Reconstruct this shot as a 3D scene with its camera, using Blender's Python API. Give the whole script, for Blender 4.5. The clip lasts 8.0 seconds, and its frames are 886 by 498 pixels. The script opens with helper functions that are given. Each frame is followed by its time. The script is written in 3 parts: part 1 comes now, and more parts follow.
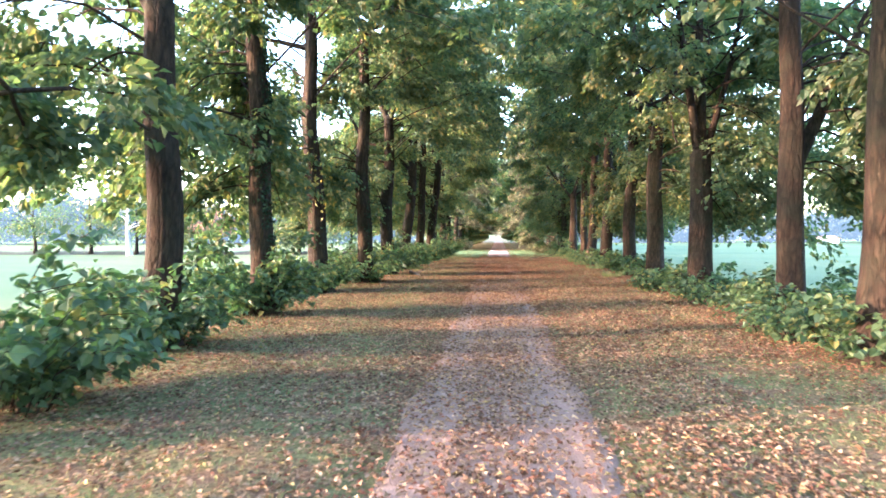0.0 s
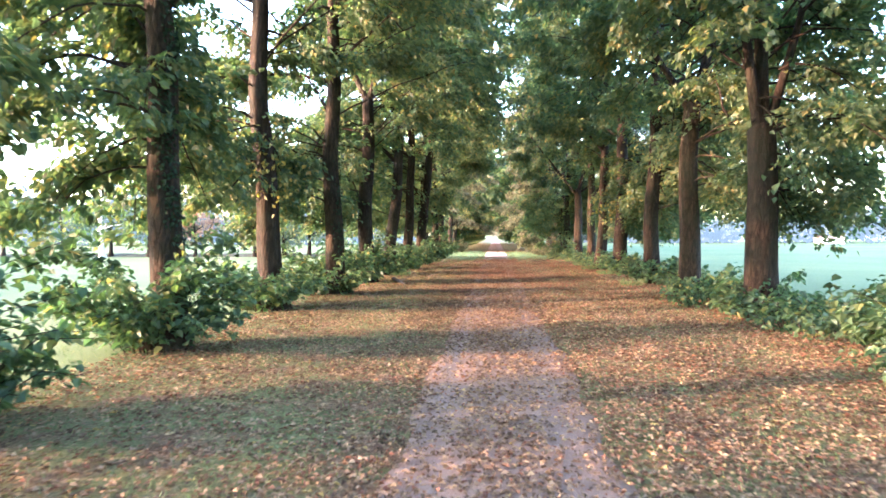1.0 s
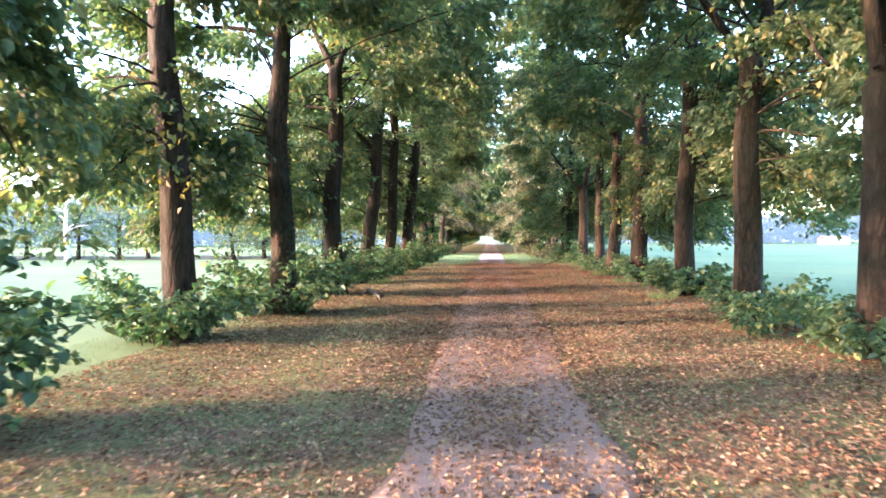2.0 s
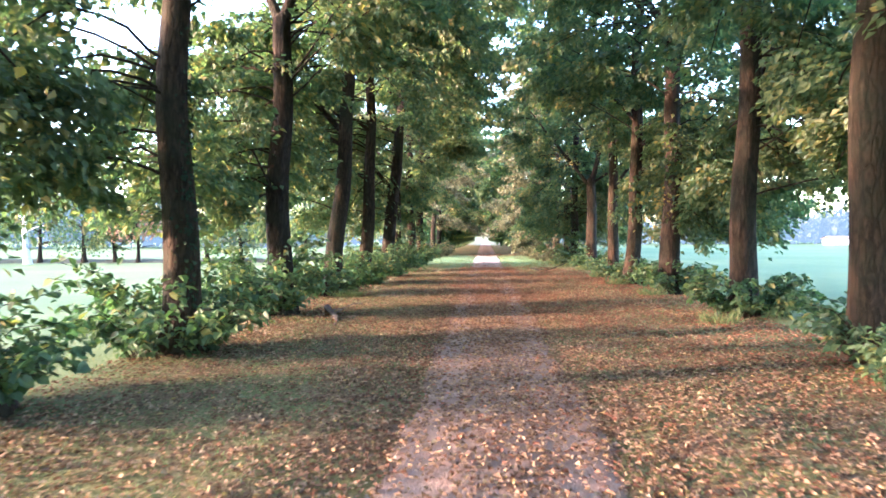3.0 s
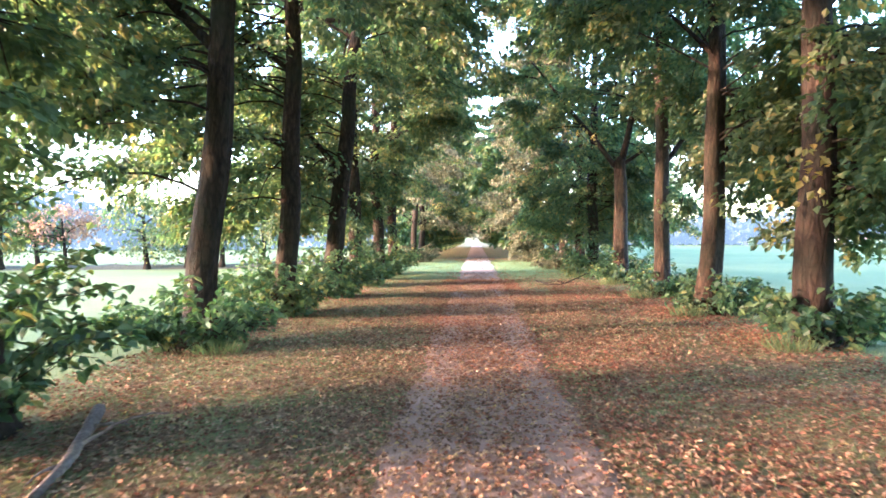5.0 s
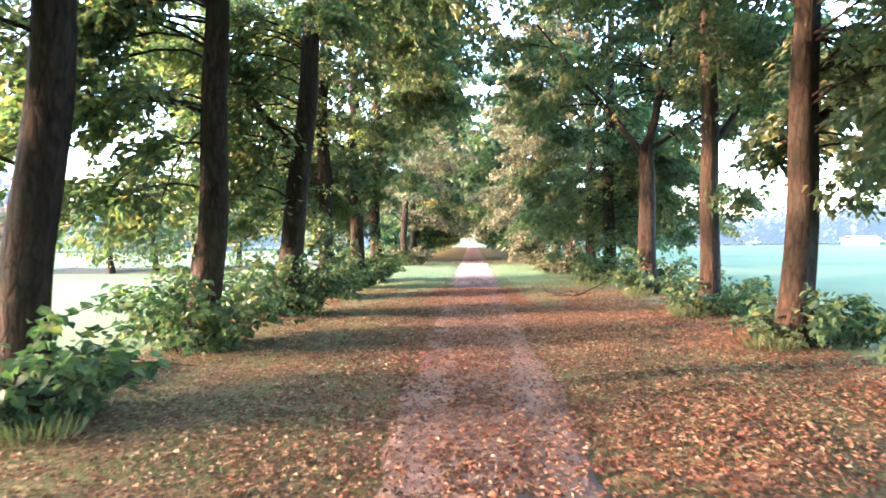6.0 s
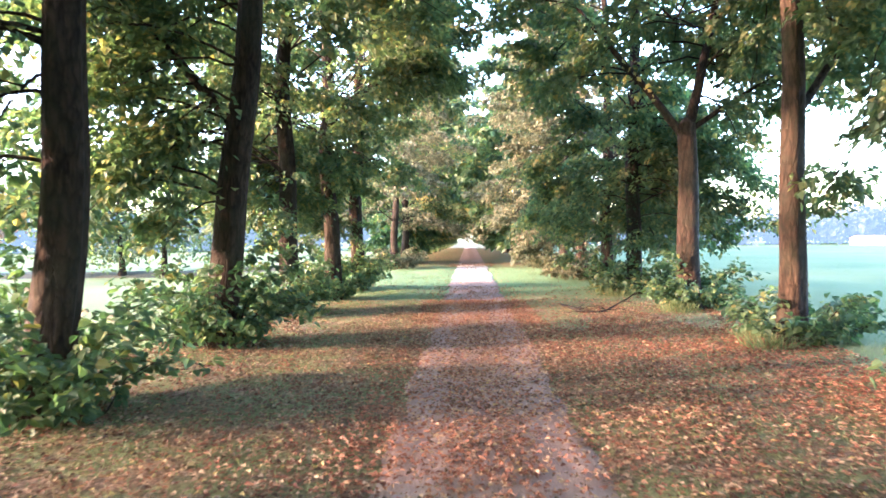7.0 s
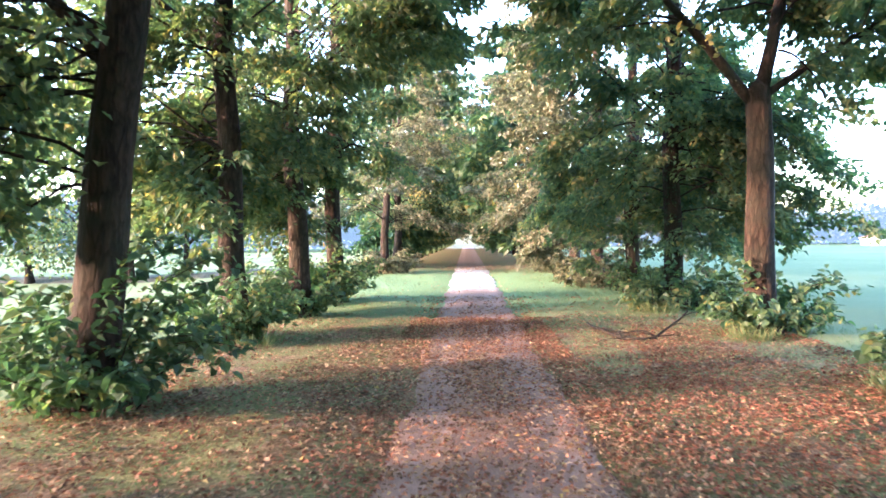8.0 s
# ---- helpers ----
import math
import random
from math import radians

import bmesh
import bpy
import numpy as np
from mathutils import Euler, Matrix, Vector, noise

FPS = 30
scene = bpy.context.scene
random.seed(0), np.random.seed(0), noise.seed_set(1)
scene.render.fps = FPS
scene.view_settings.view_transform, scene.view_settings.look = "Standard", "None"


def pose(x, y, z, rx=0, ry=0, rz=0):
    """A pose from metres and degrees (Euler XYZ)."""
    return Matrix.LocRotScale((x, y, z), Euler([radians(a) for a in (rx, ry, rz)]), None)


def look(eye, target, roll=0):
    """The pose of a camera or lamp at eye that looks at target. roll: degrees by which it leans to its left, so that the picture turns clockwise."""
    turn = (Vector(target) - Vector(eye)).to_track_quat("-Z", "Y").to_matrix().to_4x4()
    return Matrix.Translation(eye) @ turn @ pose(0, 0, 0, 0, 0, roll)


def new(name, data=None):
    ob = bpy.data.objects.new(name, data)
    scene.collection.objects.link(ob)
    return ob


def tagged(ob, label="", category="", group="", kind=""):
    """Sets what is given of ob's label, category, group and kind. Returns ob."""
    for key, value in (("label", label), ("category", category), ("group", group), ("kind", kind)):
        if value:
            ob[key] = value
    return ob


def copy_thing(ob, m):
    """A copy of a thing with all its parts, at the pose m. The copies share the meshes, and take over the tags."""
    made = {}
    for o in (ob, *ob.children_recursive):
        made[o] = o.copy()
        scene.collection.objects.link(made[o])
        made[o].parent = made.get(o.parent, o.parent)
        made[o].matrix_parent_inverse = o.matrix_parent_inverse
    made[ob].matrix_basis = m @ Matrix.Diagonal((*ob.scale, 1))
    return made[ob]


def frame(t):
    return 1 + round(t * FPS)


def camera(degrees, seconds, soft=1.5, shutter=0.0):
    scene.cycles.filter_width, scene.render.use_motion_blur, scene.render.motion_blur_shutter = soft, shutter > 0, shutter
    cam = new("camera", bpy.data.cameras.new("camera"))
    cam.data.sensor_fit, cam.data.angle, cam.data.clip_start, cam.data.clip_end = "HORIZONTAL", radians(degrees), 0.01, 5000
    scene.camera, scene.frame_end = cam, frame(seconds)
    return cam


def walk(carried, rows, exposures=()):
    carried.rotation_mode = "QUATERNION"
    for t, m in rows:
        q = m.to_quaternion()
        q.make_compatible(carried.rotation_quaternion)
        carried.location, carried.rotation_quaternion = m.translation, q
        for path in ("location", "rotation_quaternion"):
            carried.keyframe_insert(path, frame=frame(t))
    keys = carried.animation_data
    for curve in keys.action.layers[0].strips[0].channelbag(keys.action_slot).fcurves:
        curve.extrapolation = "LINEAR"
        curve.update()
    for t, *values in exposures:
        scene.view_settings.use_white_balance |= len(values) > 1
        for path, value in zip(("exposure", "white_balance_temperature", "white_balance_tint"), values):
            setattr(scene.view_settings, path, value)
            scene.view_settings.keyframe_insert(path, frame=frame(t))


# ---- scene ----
# ---------------------------------------------------------------- camera
cam = camera(65.0, 8.0, soft=1.6, shutter=0.22)
PATH = [  # seconds, x, y, z, yaw, pitch, lean
    (0, 0.015, 0.080, 2.139, 4.58, -1.25, 0.11),
    (0.5, -0.035, 2.686, 2.143, 4.44, -1.24, 0.14),
    (1, -0.080, 5.432, 2.147, 4.28, -1.21, 0.18),
    (1.5, -0.120, 8.274, 2.152, 4.06, -1.18, 0.21),
    (2.25, -0.153, 12.643, 2.160, 3.73, -1.14, 0.27),
    (3, -0.159, 17.048, 2.170, 3.43, -1.11, 0.32),
    (3.5, -0.154, 19.965, 2.177, 3.24, -1.09, 0.36),
    (4, -0.146, 22.844, 2.185, 3.05, -1.08, 0.39),
    (4.5, -0.137, 25.674, 2.194, 2.87, -1.07, 0.43),
    (5, -0.130, 28.446, 2.203, 2.70, -1.06, 0.46),
    (5.75, -0.126, 32.488, 2.217, 2.46, -1.05, 0.52),
    (6.5, -0.141, 36.399, 2.234, 2.25, -1.04, 0.57),
    (7, -0.164, 38.948, 2.245, 2.14, -1.04, 0.61),
    (7.5, -0.201, 41.468, 2.257, 2.04, -1.04, 0.65),
    (8, -0.245, 43.977, 2.270, 1.96, -1.04, 0.68),
]
walk(cam, [(t, pose(x, y, z, 90 + pitch, lean, yaw)) for t, x, y, z, yaw, pitch, lean in PATH],
     exposures=[(0, 4.46, 5050, 20), (0.7, 4.64, 5220, 22), (1.5, 4.52, 5080, 21), (4, 4.48, 4920, 21), (6.5, 4.68, 5080, 24), (8, 4.5, 4900, 23)])

# ---------------------------------------------------------------- light
SUN_FROM = Vector((-1.0, -0.30, 0.0)).normalized()
SUN_HEIGHT = radians(8.5)
world = bpy.data.worlds.new("evening_sky")
scene.world = world
world.use_nodes = True
wn = world.node_tree
sky = wn.nodes.new("ShaderNodeTexSky")
sky.sky_type = "NISHITA"
sky.sun_disc = False
sky.sun_elevation = SUN_HEIGHT
sky.sun_rotation = math.atan2(SUN_FROM.x, SUN_FROM.y) % (2 * math.pi)
sky.dust_density = 2.5
sky.air_density = 1.0
sky.ozone_density = 0.6
wn.links.new(sky.outputs[0], wn.nodes["Background"].inputs[0])
wn.nodes["Background"].inputs[1].default_value = 0.15
sun_data = bpy.data.lights.new("sun", "SUN")
sun_data.energy = 1.9
sun_data.angle = radians(2.2)
sun_data.color = (1.0, 0.52, 0.26)
sun = new("sun", sun_data)
sun_at = SUN_FROM * math.cos(SUN_HEIGHT) * 100 + Vector((0, 0, math.sin(SUN_HEIGHT) * 100))
sun.matrix_world = look(sun_at, (0, 0, 0))


# ---------------------------------------------------------------- materials
def material(name):
    m = bpy.data.materials.new(name)
    m.use_nodes = True
    nodes, links = m.node_tree.nodes, m.node_tree.links
    nodes.clear()
    out = nodes.new("ShaderNodeOutputMaterial")
    return m, nodes, links, out


def ramp(nodes, links, source, stops):
    r = nodes.new("ShaderNodeValToRGB")
    while len(r.color_ramp.elements) < len(stops):
        r.color_ramp.elements.new(0.5)
    for e, (p, c) in zip(r.color_ramp.elements, stops):
        e.position = p
        e.color = (*c, 1)
    links.new(source, r.inputs[0])
    return r.outputs[0]


def coords(nodes, links, scale=(1, 1, 1), space="Object"):
    c = nodes.new("ShaderNodeTexCoord")
    m = nodes.new("ShaderNodeMapping")
    m.inputs["Scale"].default_value = scale
    links.new(c.outputs[space], m.inputs[0])
    return m.outputs[0]


def world_coords(nodes, links, scale=(1, 1, 1)):
    g = nodes.new("ShaderNodeNewGeometry")
    m = nodes.new("ShaderNodeMapping")
    m.inputs["Scale"].default_value = scale
    links.new(g.outputs["Position"], m.inputs[0])
    return m.outputs[0]


def grain(nodes, links, vector, scale, detail=4.0, rough=0.6):
    n = nodes.new("ShaderNodeTexNoise")
    n.inputs["Scale"].default_value = scale
    n.inputs["Detail"].default_value = detail
    n.inputs["Roughness"].default_value = rough
    links.new(vector, n.inputs["Vector"])
    return n.outputs["Fac"]


def blend(nodes, links, a, b, fac, mode="MIX"):
    m = nodes.new("ShaderNodeMix")
    m.data_type = "RGBA"
    m.blend_type = mode
    for value, slot in ((fac, 0), (a, 6), (b, 7)):
        if isinstance(value, (int, float)):
            m.inputs[slot].default_value = value
        elif isinstance(value, tuple):
            m.inputs[slot].default_value = (*value, 1)
        else:
            links.new(value, m.inputs[slot])
    return m.outputs[2]


def arithmetic(nodes, links, op, a, b=0.0, clamp=False):
    m = nodes.new("ShaderNodeMath")
    m.operation = op
    m.use_clamp = clamp
    for value, slot in ((a, 0), (b, 1)):
        if isinstance(value, (int, float)):
            m.inputs[slot].default_value = value
        else:
            links.new(value, m.inputs[slot])
    return m.outputs[0]


def relief(nodes, links, height, strength, distance):
    b = nodes.new("ShaderNodeBump")
    b.inputs["Strength"].default_value = strength
    b.inputs["Distance"].default_value = distance
    links.new(height, b.inputs["Height"])
    return b.outputs[0]


def leaf_material(name, stops, glow=0.45, gloss=0.06, patch=None):
    """Leaves: each its own shade, light passing through the blade; patch: colour of turned clumps."""
    m, nodes, links, out = material(name)
    g = nodes.new("ShaderNodeNewGeometry")
    colour = ramp(nodes, links, g.outputs["Random Per Island"], stops)
    broad = grain(nodes, links, world_coords(nodes, links), 0.45, 2.0)
    colour = blend(nodes, links, colour, ramp(nodes, links, broad, [(0.3, (0.62, 0.66, 0.62)), (0.7, (1.25, 1.2, 1.05))]), 0.7, "MULTIPLY")
    if patch:
        spot = grain(nodes, links, world_coords(nodes, links), 0.8, 3.0)
        colour = blend(nodes, links, colour, patch, arithmetic(nodes, links, "MULTIPLY", ramp(nodes, links, spot, [(0.66, (0, 0, 0)), (0.76, (1, 1, 1))]), 0.6))
    d = nodes.new("ShaderNodeBsdfDiffuse")
    t = nodes.new("ShaderNodeBsdfTranslucent")
    s = nodes.new("ShaderNodeBsdfGlossy")
    s.inputs["Roughness"].default_value = 0.6
    links.new(colour, d.inputs["Color"])
    links.new(blend(nodes, links, colour, (1.2, 1.4, 0.8), 1.0, "MULTIPLY"), t.inputs["Color"])
    a, b = nodes.new("ShaderNodeMixShader"), nodes.new("ShaderNodeMixShader")
    a.inputs[0].default_value = glow
    links.new(d.outputs[0], a.inputs[1])
    links.new(t.outputs[0], a.inputs[2])
    b.inputs[0].default_value = gloss
    links.new(a.outputs[0], b.inputs[1])
    links.new(s.outputs[0], b.inputs[2])
    links.new(b.outputs[0], out.inputs[0])
    return m


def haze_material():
    """Distant woods: dull foliage, with the evening haze painted on as a bluish glow."""
    m, nodes, links, out = material("haze_glow_foliage")
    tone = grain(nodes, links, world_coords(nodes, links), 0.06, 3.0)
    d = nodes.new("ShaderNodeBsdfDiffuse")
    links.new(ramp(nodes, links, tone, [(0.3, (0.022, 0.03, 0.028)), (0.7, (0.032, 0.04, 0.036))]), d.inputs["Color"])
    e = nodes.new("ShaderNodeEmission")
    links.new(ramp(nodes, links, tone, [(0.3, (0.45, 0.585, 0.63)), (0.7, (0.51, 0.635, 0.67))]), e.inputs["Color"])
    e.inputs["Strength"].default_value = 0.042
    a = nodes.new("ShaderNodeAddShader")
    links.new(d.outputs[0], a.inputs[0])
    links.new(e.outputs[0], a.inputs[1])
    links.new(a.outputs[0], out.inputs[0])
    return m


def bark_material(name, dark, light, moss):
    m, nodes, links, out = material(name)
    v = coords(nodes, links, (1, 1, 0.28))
    furrow = grain(nodes, links, v, 11, 6.0, 0.7)
    plates = nodes.new("ShaderNodeTexVoronoi")
    plates.feature = "DISTANCE_TO_EDGE"
    plates.inputs["Scale"].default_value = 9
    links.new(blend(nodes, links, v, furrow, 0.12), plates.inputs["Vector"])
    crack = ramp(nodes, links, plates.outputs["Distance"], [(0.0, (0.35, 0.35, 0.35)), (0.16, (1, 1, 1))])
    broad = grain(nodes, links, coords(nodes, links), 1.3, 4.0)
    colour = ramp(nodes, links, furrow, [(0.3, dark), (0.72, light)])
    colour = blend(nodes, links, colour, crack, 0.8, "MULTIPLY")
    colour = blend(nodes, links, colour, moss, arithmetic(nodes, links, "MULTIPLY", ramp(nodes, links, broad, [(0.46, (0, 0, 0)), (0.66, (1, 1, 1))]), 0.6))
    o = nodes.new("ShaderNodeObjectInfo")
    colour = blend(nodes, links, colour, ramp(nodes, links, o.outputs["Random"], [(0, (0.8, 0.8, 0.82)), (1, (1.15, 1.1, 1.0))]), 1.0, "MULTIPLY")
    p = nodes.new("ShaderNodeBsdfPrincipled")
    p.inputs["Roughness"].default_value = 0.9
    p.inputs["Specular IOR Level"].default_value = 0.2
    links.new(colour, p.inputs["Base Color"])
    links.new(relief(nodes, links, arithmetic(nodes, links, "MULTIPLY", furrow, crack), 1.0, 0.035), p.inputs["Normal"])
    links.new(p.outputs[0], out.inputs[0])
    return m


def rough_material(name, stops, scale, bump=0.02, extra=None):
    """Plain weathered stuff: two scales of grain over a ramp."""
    m, nodes, links, out = material(name)
    v = world_coords(nodes, links)
    fine = grain(nodes, links, v, scale, 5.0)
    colour = ramp(nodes, links, fine, stops)
    broad = grain(nodes, links, v, scale * 0.06, 3.0)
    colour = blend(nodes, links, colour, ramp(nodes, links, broad, [(0.3, (0.75, 0.75, 0.75)), (0.7, (1.2, 1.2, 1.2))]), 1.0, "MULTIPLY")
    p = nodes.new("ShaderNodeBsdfPrincipled")
    p.inputs["Roughness"].default_value = 0.9
    p.inputs["Specular IOR Level"].default_value = 0.15
    links.new(colour, p.inputs["Base Color"])
    links.new(relief(nodes, links, fine, 0.6, bump), p.inputs["Normal"])
    links.new(p.outputs[0], out.inputs[0])
    return m


def ground_material():
    """Green meadow outside the avenue, thin dry grass and leaf mould under the trees."""
    m, nodes, links, out = material("ground_cover")
    v = world_coords(nodes, links)
    fine = grain(nodes, links, v, 19.0, 6.0, 0.75)
    mid = grain(nodes, links, v, 1.1, 4.0)
    wide = grain(nodes, links, v, 0.05, 3.0)
    meadow = ramp(nodes, links, fine, [(0.3, (0.112, 0.148, 0.066)), (0.7, (0.146, 0.19, 0.086))])
    meadow = blend(nodes, links, meadow, ramp(nodes, links, wide, [(0.35, (0.85, 0.9, 0.9)), (0.65, (1.15, 1.1, 1.1))]), 1.0, "MULTIPLY")
    turf = ramp(nodes, links, fine, [(0.38, (0.068, 0.080, 0.034)), (0.62, (0.20, 0.20, 0.092))])
    mould = ramp(nodes, links, fine, [(0.38, (0.085, 0.058, 0.038)), (0.62, (0.24, 0.168, 0.105))])
    verge = blend(nodes, links, turf, mould, ramp(nodes, links, mid, [(0.46, (0, 0, 0)), (0.62, (1, 1, 1))]))
    pos = nodes.new("ShaderNodeSeparateXYZ")
    links.new(v, pos.inputs[0])
    side = arithmetic(nodes, links, "ABSOLUTE", pos.outputs[0])
    side = arithmetic(nodes, links, "ADD", side, arithmetic(nodes, links, "MULTIPLY", mid, 2.0))
    out_mask = ramp(nodes, links, arithmetic(nodes, links, "MULTIPLY", side, 0.1), [(0.62, (0, 0, 0)), (0.80, (1, 1, 1))])
    # the sunny clearing where the side lane joins keeps its grass
    along = arithmetic(nodes, links, "ABSOLUTE", arithmetic(nodes, links, "SUBTRACT", pos.outputs[1], 76.0))
    along = arithmetic(nodes, links, "ADD", along, arithmetic(nodes, links, "MULTIPLY", mid, 8.0))
    clearing = ramp(nodes, links, arithmetic(nodes, links, "MULTIPLY", along, 0.04), [(0.52, (1, 1, 1)), (0.80, (0, 0, 0))])
    lush = ramp(nodes, links, fine, [(0.3, (0.10, 0.17, 0.075)), (0.7, (0.17, 0.26, 0.12))])
    colour = blend(nodes, links, blend(nodes, links, verge, lush, clearing), meadow, out_mask)
    p = nodes.new("ShaderNodeBsdfPrincipled")
    p.inputs["Roughness"].default_value = 0.95
    p.inputs["Specular IOR Level"].default_value = 0.1
    links.new(colour, p.inputs["Base Color"])
    links.new(relief(nodes, links, fine, 0.7, 0.04), p.inputs["Normal"])
    links.new(p.outputs[0], out.inputs[0])
    return m


def road_material():
    """Pinkish grey gravel, bare in the two wheel tracks, stained between them."""
    m, nodes, links, out = material("gravel")
    v = world_coords(nodes, links)
    grit = nodes.new("ShaderNodeTexVoronoi")
    grit.inputs["Scale"].default_value = 38
    links.new(v, grit.inputs["Vector"])
    fine = grain(nodes, links, v, 60, 4.0, 0.7)
    mid = grain(nodes, links, world_coords(nodes, links, (1.6, 0.35, 1)), 1.6, 4.0)
    stone = ramp(nodes, links, fine, [(0.3, (0.17, 0.13, 0.108)), (0.7, (0.295, 0.226, 0.188))])
    dirt = ramp(nodes, links, fine, [(0.3, (0.145, 0.106, 0.084)), (0.7, (0.262, 0.194, 0.155))])
    pos = nodes.new("ShaderNodeSeparateXYZ")
    links.new(v, pos.inputs[0])
    off = arithmetic(nodes, links, "ABSOLUTE", arithmetic(nodes, links, "SUBTRACT", arithmetic(nodes, links, "ABSOLUTE", pos.outputs[0]), 0.72))
    off = arithmetic(nodes, links, "ADD", off, arithmetic(nodes, links, "MULTIPLY", arithmetic(nodes, links, "SUBTRACT", mid, 0.5), 0.7))
    colour = blend(nodes, links, stone, dirt, ramp(nodes, links, off, [(0.16, (0, 0, 0)), (0.42, (1, 1, 1))]))
    # pool of sun across the lane in the clearing, painted as paler gravel
    along = arithmetic(nodes, links, "ABSOLUTE", arithmetic(nodes, links, "SUBTRACT", pos.outputs[1], 84.0))
    along = arithmetic(nodes, links, "ADD", along, arithmetic(nodes, links, "MULTIPLY", mid, 5.0))
    sun_pool = ramp(nodes, links, fine, [(0.3, (0.36, 0.32, 0.29)), (0.7, (0.52, 0.47, 0.43))])
    colour = blend(nodes, links, colour, sun_pool, ramp(nodes, links, arithmetic(nodes, links, "MULTIPLY", along, 0.05), [(0.50, (1, 1, 1)), (0.72, (0, 0, 0))]))
    p = nodes.new("ShaderNodeBsdfPrincipled")
    p.inputs["Roughness"].default_value = 0.9
    p.inputs["Specular IOR Level"].default_value = 0.2
    links.new(colour, p.inputs["Base Color"])
    links.new(relief(nodes, links, grit.outputs["Distance"], 0.5, 0.015), p.inputs["Normal"])
    links.new(p.outputs[0], out.inputs[0])
    return m


BARK = bark_material("furrowed_bark", (0.006, 0.005, 0.004), (0.054, 0.039, 0.026), (0.020, 0.024, 0.015))
GREEN = leaf_material("summer_leaves", [(0.0, (0.046, 0.088, 0.052)), (0.5, (0.082, 0.131, 0.066)), (0.86, (0.138, 0.176, 0.076)), (1.0, (0.225, 0.198, 0.066))], glow=0.53, gloss=0.035, patch=(0.235, 0.19, 0.055))
PALE = leaf_material("sunlit_pale_leaves", [(0.0, (0.07, 0.085, 0.056)), (0.5, (0.115, 0.122, 0.082)), (0.85, (0.17, 0.165, 0.115)), (1.0, (0.23, 0.205, 0.145))], glow=0.3, gloss=0.015, patch=(0.21, 0.18, 0.125))
YELLOW = leaf_material("yellow_leaves", [(0.0, (0.10, 0.14, 0.04)), (0.6, (0.23, 0.20, 0.042)), (1.0, (0.33, 0.25, 0.05))])
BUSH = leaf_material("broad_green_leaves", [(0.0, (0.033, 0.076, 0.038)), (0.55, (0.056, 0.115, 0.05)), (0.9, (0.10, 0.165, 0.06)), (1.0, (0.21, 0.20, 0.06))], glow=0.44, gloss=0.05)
RUSSET = leaf_material("russet_leaves", [(0.0, (0.20, 0.10, 0.08)), (0.6, (0.34, 0.19, 0.15)), (1.0, (0.42, 0.27, 0.2))])
RUDDY = leaf_material("ruddy_fallen_leaves", [(0.0, (0.085, 0.038, 0.027)), (0.5, (0.18, 0.087, 0.058)), (0.9, (0.26, 0.135, 0.088)), (1.0, (0.31, 0.20, 0.125))], glow=0.12, gloss=0.01)
LITTER = leaf_material("fallen_leaves", [(0.0, (0.062, 0.042, 0.03)), (0.35, (0.135, 0.092, 0.064)), (0.68, (0.212, 0.152, 0.106)), (0.94, (0.325, 0.245, 0.175)), (1.0, (0.33, 0.26, 0.10))], glow=0.12, gloss=0.01, patch=(0.225, 0.12, 0.075))
BLADES = leaf_material("grass_blades", [(0.0, (0.05, 0.092, 0.036)), (0.6, (0.09, 0.15, 0.058)), (1.0, (0.20, 0.20, 0.09))], glow=0.35, gloss=0.04)
IVY = leaf_material("ivy_leaves", [(0.0, (0.010, 0.024, 0.012)), (0.7, (0.02, 0.042, 0.02)), (1.0, (0.035, 0.06, 0.028))], glow=0.15, gloss=0.02)
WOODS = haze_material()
GROUND = ground_material()
GRAVEL = road_material()
EARTH = rough_material("bank_earth", [(0.3, (0.045, 0.05, 0.038)), (0.7, (0.10, 0.11, 0.075))], 6.0)
DEADWOOD = rough_material("dead_wood", [(0.3, (0.055, 0.047, 0.042)), (0.7, (0.16, 0.14, 0.125))], 22.0)
PLASTER = rough_material("white_plaster", [(0.3, (0.72, 0.71, 0.68)), (0.7, (0.82, 0.81, 0.79))], 3.0)
ROOFING = rough_material("clay_roofing", [(0.3, (0.28, 0.18, 0.14)), (0.7, (0.40, 0.27, 0.2))], 5.0)
PALEWOOD = rough_material("pale_trunk", [(0.3, (0.5, 0.49, 0.46)), (0.7, (0.75, 0.74, 0.72))], 4.0)


# ---------------------------------------------------------------- building helpers
def mesh_object(name, verts, faces, mat, parent=None, label="", smooth=False):
    """verts: n x 3; faces: list of arrays, each of one polygon size."""
    me = bpy.data.meshes.new(name)
    verts = np.asarray(verts, dtype=np.float32).reshape(-1, 3)
    faces = [np.asarray(f, dtype=np.int32) for f in faces if len(f)]
    loops = np.concatenate([f.ravel() for f in faces])
    sizes = np.concatenate([np.full(len(f), f.shape[1], dtype=np.int32) for f in faces])
    me.vertices.add(len(verts))
    me.vertices.foreach_set("co", verts.ravel())
    me.loops.add(len(loops))
    me.loops.foreach_set("vertex_index", loops)
    me.polygons.add(len(sizes))
    me.polygons.foreach_set("loop_start", np.concatenate([[0], np.cumsum(sizes)[:-1]]).astype(np.int32))
    me.polygons.foreach_set("loop_total", sizes)
    me.update(calc_edges=True)
    me.polygons.foreach_set("use_smooth", np.full(len(sizes), smooth))
    me.materials.append(mat)
    ob = new(name, me)
    if parent:
        ob.parent = parent
    if label:
        ob["label"] = label
    return ob


def base(name, x, y, z=0.0):
    ob = new(name)
    ob.empty_display_size = 0.3
    ob.location = (x, y, z)
    return ob


class Pile:
    """Gathers vertices and faces for one mesh."""

